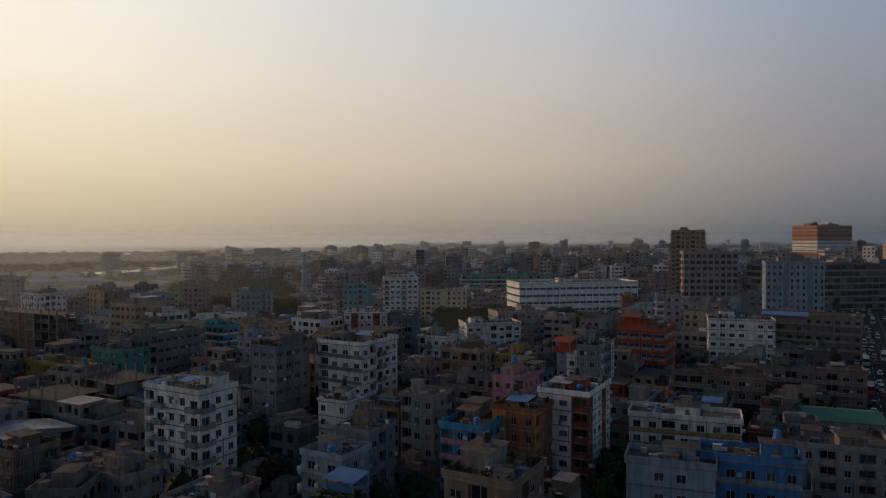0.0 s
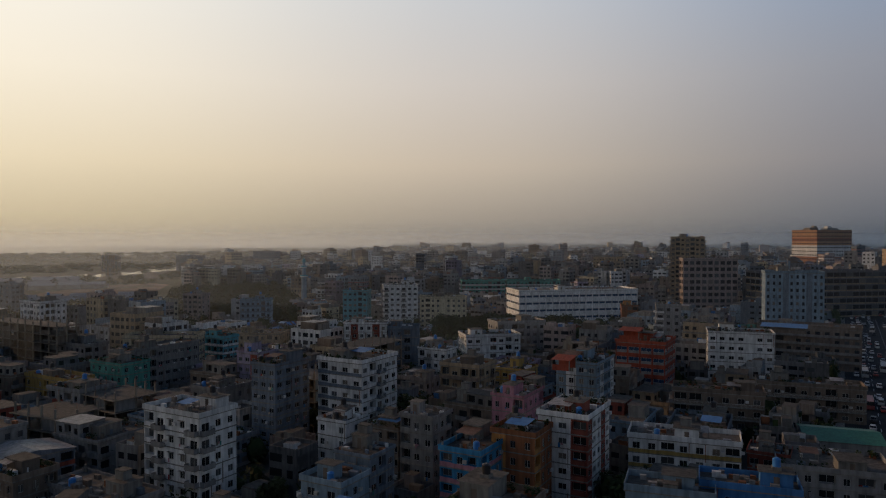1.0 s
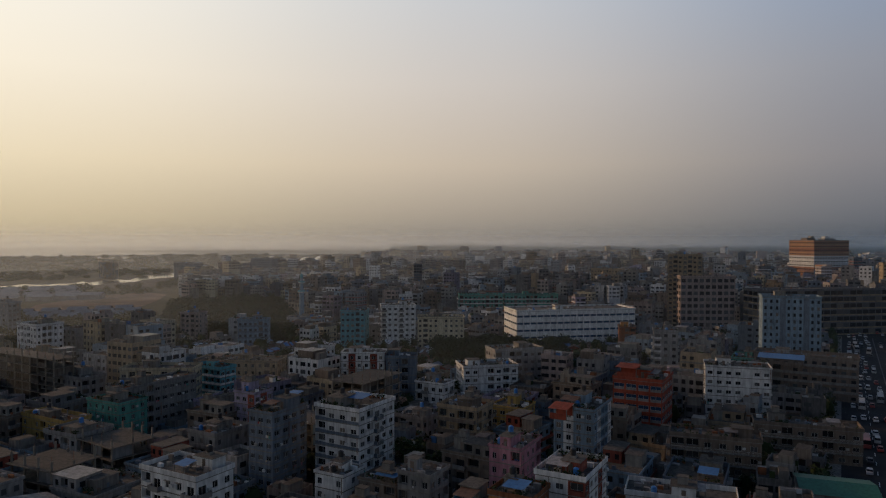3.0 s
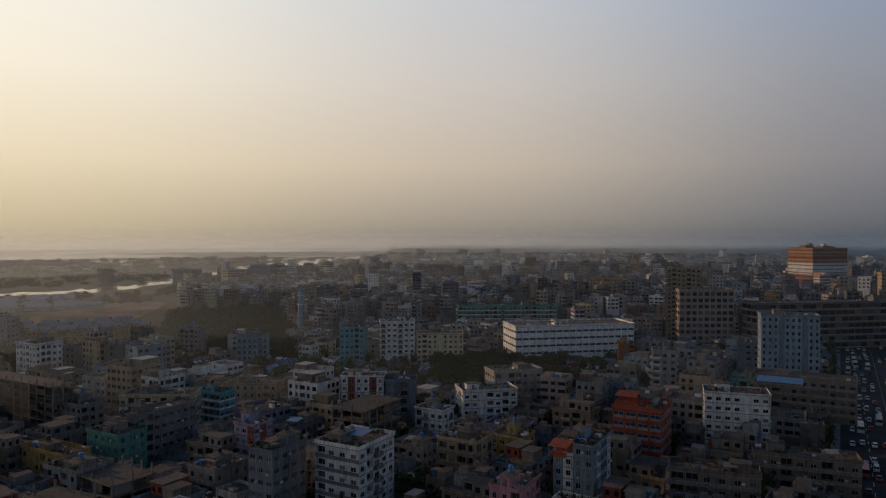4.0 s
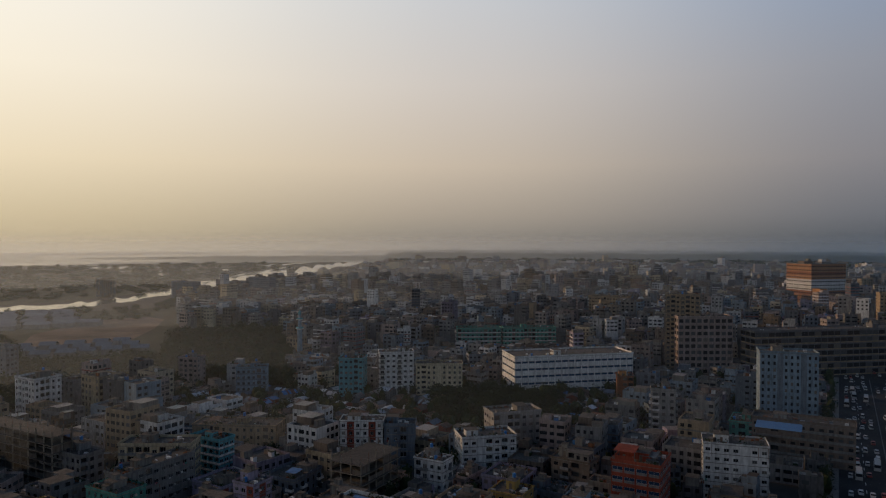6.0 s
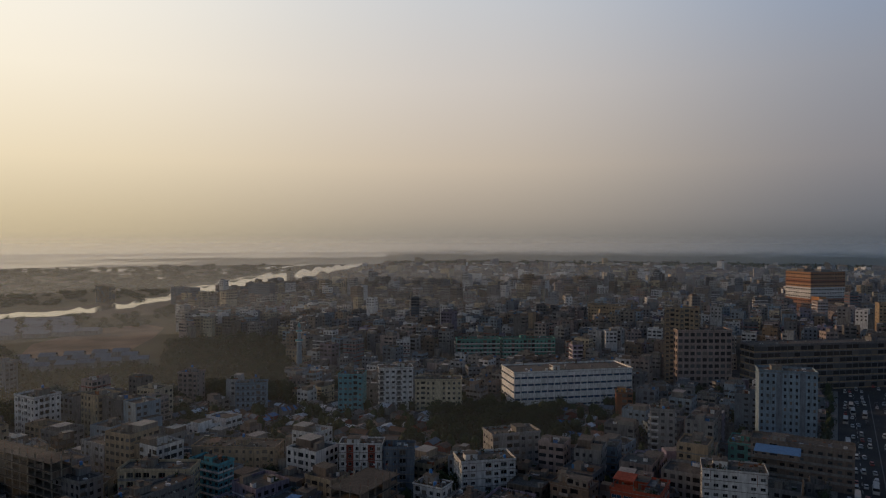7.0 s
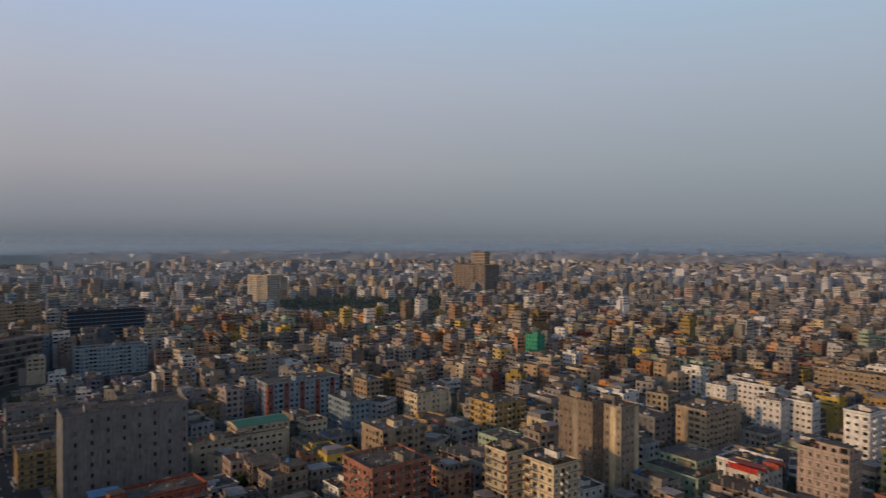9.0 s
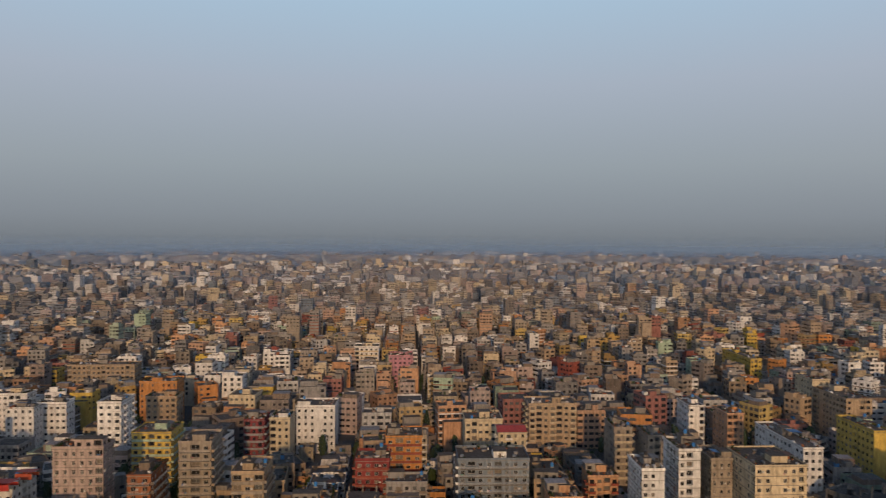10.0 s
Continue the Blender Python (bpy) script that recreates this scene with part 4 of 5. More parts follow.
def banded_office(x, y, w, d, h, rot):
    """Tall office block whose storeys are painted in turn ochre, red-brown and white."""
    n = 14
    fh = h / n
    thing = new("office_building")
    paints = [PAINT["copper"], PAINT["rust"], PAINT["white"]]
    order = (0, 0, 1, 0, 2, 2, 2, 1, 0, 1, 0, 0, 1, 1)      # from the roof down
    bands = [ledge_ring(w, d, SLAB)]
    for k in range(n):
        low, q = h - (k + 1) * fh, paints[order[k]]
        s = Shell()
        s.box(-w / 2, -d / 2, low, w / 2, d / 2, low + fh, q, bottom=False)
        storey = part("storey", s, thing, label=("copper-coloured", "red-brown", "white")[order[k]] + " painted storey")
        part("floor_ledge", bands[0], thing, Matrix.Translation((0, 0, low)))
        g = Shell()
        for (px, py), (ax, ay), (ox, oy), L, _ in sides_of(w, d):
            bays = round(L / 4.0)
            for i in range(bays):
                m0, m1 = (i + 0.16) * L / bays, (i + 0.84) * L / bays
                P = lambda m, z: (px + ax * m + ox * 0.05, py + ay * m + oy * 0.05, z)
                g.quad(P(m0, low + 1.1), P(m1, low + 1.1), P(m1, low + 2.6), P(m0, low + 2.6), PANES[0])
        tagged(part("glazing", g, storey), kind="stuff")
    s = Shell()
    s.box(-w / 2 - 0.3, -d / 2 - 0.3, h, w / 2 + 0.3, d / 2 + 0.3, h + 0.4, SLAB, top=ROOF)
    part("roof", s, thing)
    for px, py, a, b, up, mat in ((-12, 4, 6, 5, 3.2, PAINT["umber"]), (6, -6, 8, 5, 2.6, PAINT["grey"]), (15, 6, 3, 3, 5.0, PAINT["white"]), (-2, 10, 2.2, 2.2, 5.5, PAINT["concrete"])):
        s = Shell()
        s.box(px - a, py - b, h + 0.4, px + a, py + b, h + up, mat)
        part("roof_house", s, thing)
    s = Shell()
    s.box(-w / 2 + 1, -d / 2 - 12, 0, -w * 0.28, -d / 2, h * 0.55, PAINT["orange"], top=ROOF)
    part("annex", s, thing, label="lower orange annex")
    thing.matrix_basis = pose(x, y, 0, 0, 0, rot)
    FOOT.append((x, y, w / 2 + 2, d / 2 + 14, radians(rot)))
    return tagged(thing, "tall office block in copper, red-brown and white bands", "office building")


banded_office(457.8, 848.6, 50.1, 39.7, 62.6, 15.0)
# the long office block across the end of the avenue
house(284, 488, 150, 16, 31, 10, "ash", "tan", "deck", single=False, storey=4.4)

# ---------------------------------------------------------------- the town between them
def free(x, y, r):
    for fx, fy, hw, hd, a in FOOT:
        dx, dy = x - fx, y - fy
        if abs(dx) + abs(dy) > 160:
            continue
        lx, ly = dx * math.cos(a) + dy * math.sin(a), -dx * math.sin(a) + dy * math.cos(a)
        if abs(lx) < hw + r and abs(ly) < hd + r:
            return False
    return True


def yaw_of(x, y):
    return math.degrees(math.atan2(-x, y))


def open_land(x, y):
    """Where no house stands: the avenue, the river side, fields and woods."""
    D, yaw = math.hypot(x, y), yaw_of(x, y)
    u, v = x * U.x + y * U.y, x * V.x + y * V.y
    if abs(u - ROAD_X) < RW + 9 and v < 560:
        return True
    if 540 < v < 578 and -100 < u < 280:
        return True
    if yaw > 20 and D > 452:
        return True
    if 12 < yaw <= 20 and (452 < D < 730 or D > 1120 + (20 - yaw) * 50):
        return True
    if 6 < yaw <= 12 and D > 620 + (26 - yaw) * 62:
        return True
    if -4 < yaw <= 6 and D > 2300:
        return True
    if -36 < yaw <= -4 and D > 2350:
        return True
    if -10 < yaw < 0.5 and 342 < D < 408:           # trees before the long white factory
        return True
    if -66 < yaw < -52 and 820 < D < 1150:       # park
        return True
    return False


PALETTE_SHADE = ["grey", "pinkgrey", "slate", "white", "grey", "ash", "concrete", "paleblue", "white", "umber", "slate", "tan", "grey", "lilac", "white", "grey", "pinkgrey", "cream", "paleblue", "grey"]
PALETTE_WARM = ["cream", "tan", "grey", "concrete", "white", "peach", "umber", "pinkgrey", "grey", "cream", "white", "ash", "tan", "ochre", "mint", "umber", "brick", "concrete", "grey", "white", "cream", "white", "peach", "orange", "yellow", "tan"]
rng = random.Random(5)
PROTOS = {0: [], 1: []}
for kind, pal in ((0, PALETTE_SHADE), (1, PALETTE_WARM)):
    for k in range(20):
        w, d = (rng.uniform(9, 15), rng.uniform(10, 17)) if kind == 0 else (rng.uniform(10, 16.5), rng.uniform(10, 16.5))
        n = (2, 2, 3, 3, 4, 4, 5, 5, 3, 4)[k % 10] if kind == 0 else (3, 4, 5, 6, 4, 5, 6, 5, 3, 7)[k % 10]
        wall = pal[k % len(pal)]
        if kind == 0 and wall in ("white", "cream"):
            wall = ("slate", "umber", "grey")[k % 3]
        acc = rng.choice(("white", "grey", "umber", "brick", "cream"))
        mode = ("gallery", "plain", "balcony", "bands", "gallery", "balcony", "bays")[k % 7]
        if k in (7, 15):
            mode = "frame"
        t = house(0, -3000 - 40 * k - 900 * kind, w, d, n * 3.15, 0, wall, acc, mode, single=False, seed=100 * kind + k, roof="tin" if k == 3 else None, extra=k % 3 != 1)
        FOOT.pop()
        PROTOS[kind].append((t, w, d, n))

GUARD = [(yaw_of(fx, fy), math.degrees(max(hw, hd) / math.hypot(fx, fy)), math.hypot(fx, fy)) for fx, fy, hw, hd, _ in FOOT]


def low_here(D, yaw):
    """Low houses stand before the tall ones."""
    return any(abs(yaw - gy) < half + 1.2 and g - (85 if g < 300 else 140) < D < g + 5 for gy, half, g in GUARD)


def shanty(D, yaw):
    """Quarters of low tin-roofed houses under trees."""
    return (-14.5 < yaw < 14 and 325 < D < 432) or (14 <= yaw < 21 and 385 < D < 450)


stuff_spots, low_spots, taken, yards = [], [], [], []
step = 17.0
for iu in range(-70, 95):
    for iv in range(-55, 70):
        u = iu * step + (iu // 4) * 3.0 + ((iv // 3) * 7919 % 17) + rng.uniform(-1.5, 1.5)
        v = iv * step + (iv // 3) * 4.0 + ((iu // 5) * 104729 % 13) + rng.uniform(-1.5, 1.5)
        p = U * u + V * v
        D, yaw = math.hypot(p.x, p.y), yaw_of(p.x, p.y)
        if not (-165 < yaw < 40) or D > 900:
            continue
        if D < (78 if yaw > -40 else 190):
            continue
        if open_land(p.x, p.y) or rng.random() < 0.05:
            continue
        if shanty(D, yaw):
            continue
        low = low_here(D, yaw)
        if D < 155 and yaw > -30 and rng.random() < (0.6 if low else 0.4 if yaw > 12 else 0.2):
            continue
        if D > 430:
            continue
        if D > (265 if yaw > -45 else 300):
            (low_spots if low else stuff_spots).append((p.x, p.y))
            taken.append((p.x, p.y))
            continue
        kind = 1 if yaw < -45 else 0
        if kind == 1 and D < 450 and (iu * 7 + iv * 13) % 17 == 0:      # a yard with trees
            yards.append((p.x, p.y))
            continue
        t, w, d, n = rng.choice([q for q in PROTOS[kind] if q[3] <= (2 if D < (165 if yaw > 6 else 120) else 3 if D < 150 and kind == 0 else 4 + kind if low else 9)])
        turn = rng.choice((0, 0, 180)) + rng.gauss(0, 4)
        if not free(p.x, p.y, min(w, d) / 2 + 0.5):
            continue
        copy_thing(t, pose(p.x, p.y, 0, 0, 0, -29.5 + turn))
        taken.append((p.x, p.y))
dense_spots, flat_spots = [], []
for iu in range(-75, 80):
    for iv in range(-75, 80):
        u = iu * 14.2 + (iu // 5) * 3.0 + ((iv // 3) * 7919 % 17) + rng.uniform(-1.8, 1.8)
        v = iv * 14.2 + (iv // 3) * 3.5 + ((iu // 5) * 104729 % 13) + rng.uniform(-1.8, 1.8)
        p = U * u + V * v
        D, yaw = p.xy.length, yaw_of(p.x, p.y)
        if 430 < D < 900 and -165 < yaw < 40 and not open_land(p.x, p.y) and rng.random() > 0.06:
            (flat_spots if low_here(D, yaw) and yaw > -45 and D < 590 or D < 560 and -12 < yaw < 14 else dense_spots).append((p.x, p.y))
for kind in PROTOS:
    for t, _, _, _ in PROTOS[kind]:
        for o in (*t.children_recursive, t):
            bpy.data.objects.remove(o)


def town(name, spots, label, seed, lo, hi, windows, size, palette=None):
    """Houses too far off to tell singly, joined."""
    rng = random.Random(seed)
    s = Shell()
    for x, y in spots:
        if not free(x, y, 8 if size[0] > 7 else 3):
            continue
        warm = yaw_of(x, y) < -45
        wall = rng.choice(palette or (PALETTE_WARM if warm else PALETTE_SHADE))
        if -45 < yaw_of(x, y) < -2 and math.hypot(x, y) < 420 and wall in ("white", "cream"):      # the near low houses are bare or grey
            wall = ("slate", "umber", "grey", "ash")[int(x + 2 * y) % 4]
        wall = rng.choice(COATS[wall])
        w, d, n = rng.uniform(*size), rng.uniform(*size), rng.randint(lo, hi)
        if rng.random() < 0.05 and math.hypot(x, y) > 650:
            n += 4
        if -40 < yaw_of(x, y) < -6 and 600 < math.hypot(x, y) < 1500:       # the town stands taller there
            n += rng.choice((1, 2, 3))
        h = n * 3.15
        a = ROAD_YAW + rng.gauss(0, 0.08) + (0.5 if rng.random() < 0.12 else 0)
        c, q = math.cos(a), math.sin(a)

        def W(px, py, pz):
            return (x + c * px - q * py, y + q * px + c * py, pz)

        def block(x0, y0, z0, x1, y1, z1, mat, top):
            for p0, p1 in (((x0, y0), (x1, y0)), ((x1, y0), (x1, y1)), ((x1, y1), (x0, y1)), ((x0, y1), (x0, y0))):
                s.quad(W(*p0, z0), W(*p1, z0), W(*p1, z1), W(*p0, z1), mat)
            s.quad(W(x0, y0, z1), W(x1, y0, z1), W(x1, y1, z1), W(x0, y1, z1), top)

        block(-w / 2, -d / 2, 0, w / 2, d / 2, h, wall, ROOF)
        if windows:
            for x0, y0, x1, y1 in ((-w / 2, -d / 2, w / 2, -d / 2 + 0.2), (-w / 2, d / 2 - 0.2, w / 2, d / 2), (-w / 2, -d / 2 + 0.2, -w / 2 + 0.2, d / 2 - 0.2), (w / 2 - 0.2, -d / 2 + 0.2, w / 2, d / 2 - 0.2)):
                block(x0, y0, h, x1, y1, h + 0.9, wall, wall)
            for _ in range(rng.randrange(1, 5)):
                e, g, t = rng.uniform(-0.38, 0.38) * w, rng.uniform(-0.38, 0.38) * d, rng.uniform(0.5, 1.6)
                block(e - t, g - t * 0.7, h, e + t, g + t * 0.7, h + rng.uniform(0.4, 2.0), rng.choice((SHEET["tin"], PAINT["rust"], SLAB, PAINT["white"], PAINT["umber"], LEAF[0])), rng.choice((SHEET["tin"], SLAB, ROOF)))
        if rng.random() < 0.65:
            e, g, q1, q2 = rng.uniform(-0.3, 0.3) * w, rng.uniform(-0.3, 0.3) * d, rng.uniform(1.0, 2.2), rng.uniform(1.2, 2.6)
            block(e - q1, g - q2, h, e + q1, g + q2, h + rng.uniform(2.2, 3.0), rng.choice((wall, SLAB)), ROOF)
        if rng.random() < 0.5:
            e, g = rng.uniform(-0.4, 0.4) * w, rng.uniform(-0.4, 0.4) * d
            block(e - 0.8, g - 0.8, h, e + 0.8, g + 0.8, h + 1.8, rng.choice((TANK_BLACK, SLAB, SHEET["blue"], PAINT["white"])), ROOF)
        if rng.random() < 0.4:
            e, g = rng.choice((-1, 1)) * w * 0.22, rng.choice((-1, 1)) * d * 0.18
            block(e - w * 0.26, g - d * 0.3, h, e + w * 0.26, g + d * 0.3, h + 3.0, rng.choice((wall, SLAB, PAINT["umber"])), rng.choice((ROOF, SHEET["tin"])))
        if rng.random() < 0.35:
            e = rng.choice((-1, 1)) * w * 0.7
            block(e - w * 0.2, -d * 0.36, 0, e + w * 0.2, d * 0.36, h - 3.15 * rng.randint(1, 2), rng.choice((wall, SLAB)), ROOF)
        if windows:
            pitch, tall, band = rng.uniform(2.8, 4.0), rng.choice((1.2, 1.4, 1.4, 1.7)), rng.random() < 0.22
            trim = rng.choice((SLAB, PAINT["white"], PAINT["umber"], PAINT["brick"]))
            for (px, py), (ax, ay), (ox, oy), L, _ in sides_of(w, d):
                wx, wy = c * ox - q * oy, q * ox + c * oy
                if -(wx * x + wy * y) < -3 and math.hypot(x, y) > 250:
                    continue
                bays = max(2, round(L / pitch))
                b = L / bays
                if band:
                    for i in range(1, n):
                        Q = lambda m, z: W(px + ax * m + ox * 0.06, py + ay * m + oy * 0.06, z)
                        s.quad(Q(0, i * 3.15 - 0.5), Q(L, i * 3.15 - 0.5), Q(L, i * 3.15 + 0.1), Q(0, i * 3.15 + 0.1), trim)
                for k in range(bays):
                    if rng.random() < 0.15:
                        continue
                    wide = b * rng.choice((0.4, 0.5, 0.5, 0.62, 0.86))
                    for i in range(max(0, n - 3) if math.hypot(x, y) > 430 else 0, n):
                        m0, m1 = k * b + (b - wide) / 2, k * b + (b + wide) / 2
                        z0, z1 = i * 3.15 + 0.9, i * 3.15 + 0.9 + tall
                        P = lambda m, z: W(px + ax * m + ox * 0.04, py + ay * m + oy * 0.04, z)
                        s.quad(P(m0, z0), P(m1, z0), P(m1, z1), P(m0, z1), PANES[0 if rng.random() < 0.8 else 1])
    return tagged(new(name, s.data(name)), label, "houses", kind="stuff")


gaps = []
near = np.array(taken)
for k in range(9000):                      # small houses squeezed into what is left
    D, yaw = math.sqrt(rng.uniform(95 ** 2, 430 ** 2)), rng.uniform(-160, 36)
    x, y = polar(D, yaw)
    u, v = x * U.x + y * U.y, x * V.x + y * V.y
    if D < 170 and rng.random() < 0.6 or (yaw < -40 and D < 200) or abs(u - ROAD_X) < RW + 7 or -10 < yaw < 0.5 and D > 342 or yaw > 20 and D > 425:
        continue
    if shanty(D, yaw) or ((near - (x, y)) ** 2).sum(1).min() < 11.5 ** 2 or not free(x, y, 3.2):
        continue
    near = np.vstack([near, (x, y)])
    gaps.append((x, y))
town("small_houses", gaps, "small low houses squeezed between apartment blocks", 14, 1, 3, True, (6, 8.5))
tin_spots = []
for k in range(1500):
    D, yaw = rng.uniform(325, 450), rng.uniform(-14.5, 21)
    x, y = polar(D, yaw)
    if not shanty(D, yaw) or -10 < yaw < 0.5 and D > 335 or not free(x, y, 3.0):
        continue
    if min(((x - p) ** 2 + (y - q) ** 2 for p, q in tin_spots), default=999) > 8.6 ** 2:
        tin_spots.append((x, y))
near = np.vstack([near, np.array(tin_spots)])


def tin_house(x, y, rng):
    """One-storey house of brick or sheet under a pitched corrugated roof."""
    w, d, h, rise = rng.uniform(5, 9.5), rng.uniform(4.5, 7), rng.uniform(2.6, 4.6), rng.uniform(0.7, 1.5)
    wall = rng.choice((PAINT["umber"], PAINT["grey"], PAINT["brick"], PAINT["pinkgrey"], PAINT["slate"], SHEET["tin"]))
    top = rng.choice((SHEET["tin"], SHEET["tin"], SHEET["bright"], SHEET["bright"], SHEET["rust"], SHEET["rust"], SHEET["blue"], PAINT["slate"]))
    s = Shell()
    s.box(-w / 2, -d / 2, 0, w / 2, d / 2, h, wall, bottom=False)
    s.quad((-w / 2, -d / 2, h), (-w / 2, d / 2, h), (-w / 2, 0, h + rise), (-w / 2, 0, h + rise - 0.01), wall)
    s.quad((w / 2, -d / 2, h), (w / 2, d / 2, h), (w / 2, 0, h + rise), (w / 2, 0, h + rise - 0.01), wall)
    thing = new("tin_roofed_house", s.data("tin_roofed_house"))
    a, b, e = w / 2 + 0.5, d / 2 + 0.5, rise * 0.5 / (d / 2)
    for sg in (-1, 1):
        r, n = Shell(), int(w / 1.1)
        for k in range(n):           # overlapping sheets, each slightly off the next
            x0, x1, lift = -a + 2 * a * k / n, -a + 2 * a * (k + 1) / n + 0.06, 0.03 * (k % 2) + rng.uniform(0, 0.03)
            r.quad((x0, sg * b, h - e + lift), (x1, sg * b, h - e + lift), (x1, 0, h + rise + lift), (x0, 0, h + rise + lift), top if rng.random() < 0.8 else SHEET["rust"])
        part("sheet_roof", r, thing)
    s = Shell()
    s.box(-0.5, -d / 2 - 0.05, 0, 0.5, -d / 2 + 0.03, 2.0, PAINT["umber"])
    part("door", s, thing)
    thing.matrix_basis = pose(x, y, 0, 0, 0, -29.5 + rng.choice((0, 90)) + rng.gauss(0, 7))
    return tagged(thing, "low house with a weathered corrugated tin roof among trees", "house", "tin-roofed houses")


trng = random.Random(77)
for x, y in tin_spots[:135]:
    tin_house(x, y, trng)
around = []
for iu in range(-32, 33):                  # the town goes on below and behind
    for iv in range(-36, 20):
        p = U * (iu * 17.5 + (iu // 4) * 4 + rng.uniform(-1, 1)) + V * (iv * 17.5 + (iv // 3) * 5 + rng.uniform(-1, 1))
        D, yaw = p.xy.length, yaw_of(p.x, p.y)
        u = p.x * U.x + p.y * U.y
        if 24 < D < 520 and abs(u - ROAD_X) > RW + 11 and not (-165 < yaw < 40 and D > (76 if yaw > -40 else 186)):
            around.append((p.x, p.y))
town("houses_around", around, "concrete apartment blocks of the town below and behind", 15, 3, 5, True, (9, 13))
town("low_town_houses", low_spots, "crowded low concrete houses of the town", 2, 2, 4, True, (10, 15))
town("flat_houses", flat_spots, "low flat-roofed concrete houses crowded before taller blocks", 12, 1, 3, True, (8, 12))
town("dense_houses", dense_spots, "tightly packed small concrete houses of the town", 7, 3, 7, True, (8, 12.5))
town("town_houses", stuff_spots, "crowded concrete apartment blocks of the town beyond", 3, 4, 7, True, (10, 16))
# muted paints for the far houses: distance haze put into their colour
PALETTE_HAZED = ["concrete", "grey", "pinkgrey", "tan", "white", "white", "slate", "umber", "cream", "grey", "white", "cream", "ash"]
spots = []
for k in range(16000):
    D, yaw = 880 + 3800 * rng.random() ** 1.35, rng.uniform(-160, 36)
    x, y = polar(D, yaw)
    if not open_land(x, y):
        spots.append((x, y))
spots.sort(key=lambda p: p[0] ** 2 + p[1] ** 2)
town("far_town", spots[:3600], "countless distant hazy apartment blocks", 8, 3, 7, True, (9, 16), PALETTE_HAZED)
town("horizon_town", spots[3600:], "countless distant hazy apartment blocks towards the horizon", 9, 4, 8, False, (12, 26), PALETTE_HAZED)


# ---------------------------------------------------------------- trees
def make_tree(h, r, seed):
    rng = random.Random(seed)
    s = Shell()
    s.drum(0, 0, 0, h * 0.25, h * 0.035, BARK, 8, h * 0.026)
    s.drum(0, 0, h * 0.25, h * 0.55, h * 0.026, BARK, 8, h * 0.016)
    thing = new("tree")
    crown = Shell()
    for k in range(7):
        a, q = k * 2.4 + rng.uniform(-0.4, 0.4), r * rng.uniform(0.3, 0.75)
        x, y, z = q * math.cos(a), q * math.sin(a), h * rng.uniform(0.5, 0.82)
        b0, b1 = Vector((0, 0, h * rng.uniform(0.3, 0.5))), Vector((x, y, z))
        side = (b1 - b0).cross(Vector((0, 0, 1))).normalized() * h * 0.012
        up = side.cross(b1 - b0).normalized() * h * 0.012
        for p, t in ((side, up), (up, -side), (-side, -up), (-up, side)):
            s.quad(tuple(b0 + p), tuple(b0 + t), tuple(b1 + t * 0.35), tuple(b1 + p * 0.35), BARK)
        leaves(crown, x, y, z, r * rng.uniform(0.38, 0.6), h * rng.uniform(0.11, 0.2), 110, 0.55, rng, LEAF[seed % 2])
    part("trunk", s, thing)
    part("crown", crown, thing)
    return tagged(thing, "leafy dark green broad tree among the houses", "tree", "town trees")


TREES = [make_tree(9, 3.8, 1), make_tree(12, 5.0, 2), make_tree(7, 2.8, 3)]
rng = random.Random(21)
made = 0
places = []
for k in range(400):                       # grove before the long white factory
    D, yaw = rng.uniform(345, 404), rng.uniform(-10, 0.3)
    places.append((*polar(D, yaw), 3.2))
for k in range(700):                       # gaps between houses
    D, yaw = rng.uniform(92, 380) if k % 2 else rng.uniform(92, 200), rng.uniform(-28, 33)
    places.append((*polar(D, yaw), 4.0))
for k in range(260):
    D, yaw = rng.uniform(215, 420), rng.uniform(-155, -40)
    places.append((*polar(D, yaw), 4.0))
spaced = []
HOMES = [(o.matrix_basis.translation.x, o.matrix_basis.translation.y) for o in scene.objects if o.parent is None and "building" in o.name and "town" not in o.name]
grove = 0
for k, (x, y, gap) in enumerate(places):
    if any((x - p) ** 2 + (y - q) ** 2 < (5.5 if k < 400 else 12) ** 2 for p, q in spaced) or not free(x, y, 2.0):
        continue
    if k >= 400 and (open_land(x, y) or any((x - p) ** 2 + (y - q) ** 2 < 8.2 ** 2 for p, q in HOMES)):
        continue
    if k < 400:
        grove += 1
        if grove > 70:
            continue
    spaced.append((x, y))
    copy_thing(TREES[k % 3], pose(x, y, 0, 0, 0, rng.uniform(0, 360)))
    made += 1
    if made > 105:
        break
for t in TREES:
    for o in (*t.children_recursive, t):
        bpy.data.objects.remove(o)


def core(s, x, y, h, r, rng):
    """The dense twiggy heart of a crown, hidden behind the leaf sprays."""
    n, k = 7, len(s.v)
    rows = ((0.1, 0.5), (0.35, 0.66), (0.62, 0.58), (0.8, 0.3))
    for f, q in rows:
        for i in range(n):
            a, g = 2 * math.pi * (i + rng.uniform(-0.3, 0.3)) / n, r * q * rng.uniform(0.7, 1.05)
            s.v.append((x + g * math.cos(a), y + g * math.sin(a), h * f * rng.uniform(0.92, 1.06)))
    slot = s.slot(LEAF[0])
    for j in range(len(rows) - 1):
        for i in range(n):
            b, c = k + j * n + i, k + j * n + (i + 1) % n
            s.f.append((b, c, c + n, b + n))
            s.m.append(slot)
    s.f.append(tuple(k + (len(rows) - 1) * n + i for i in range(n)))
    s.m.append(slot)


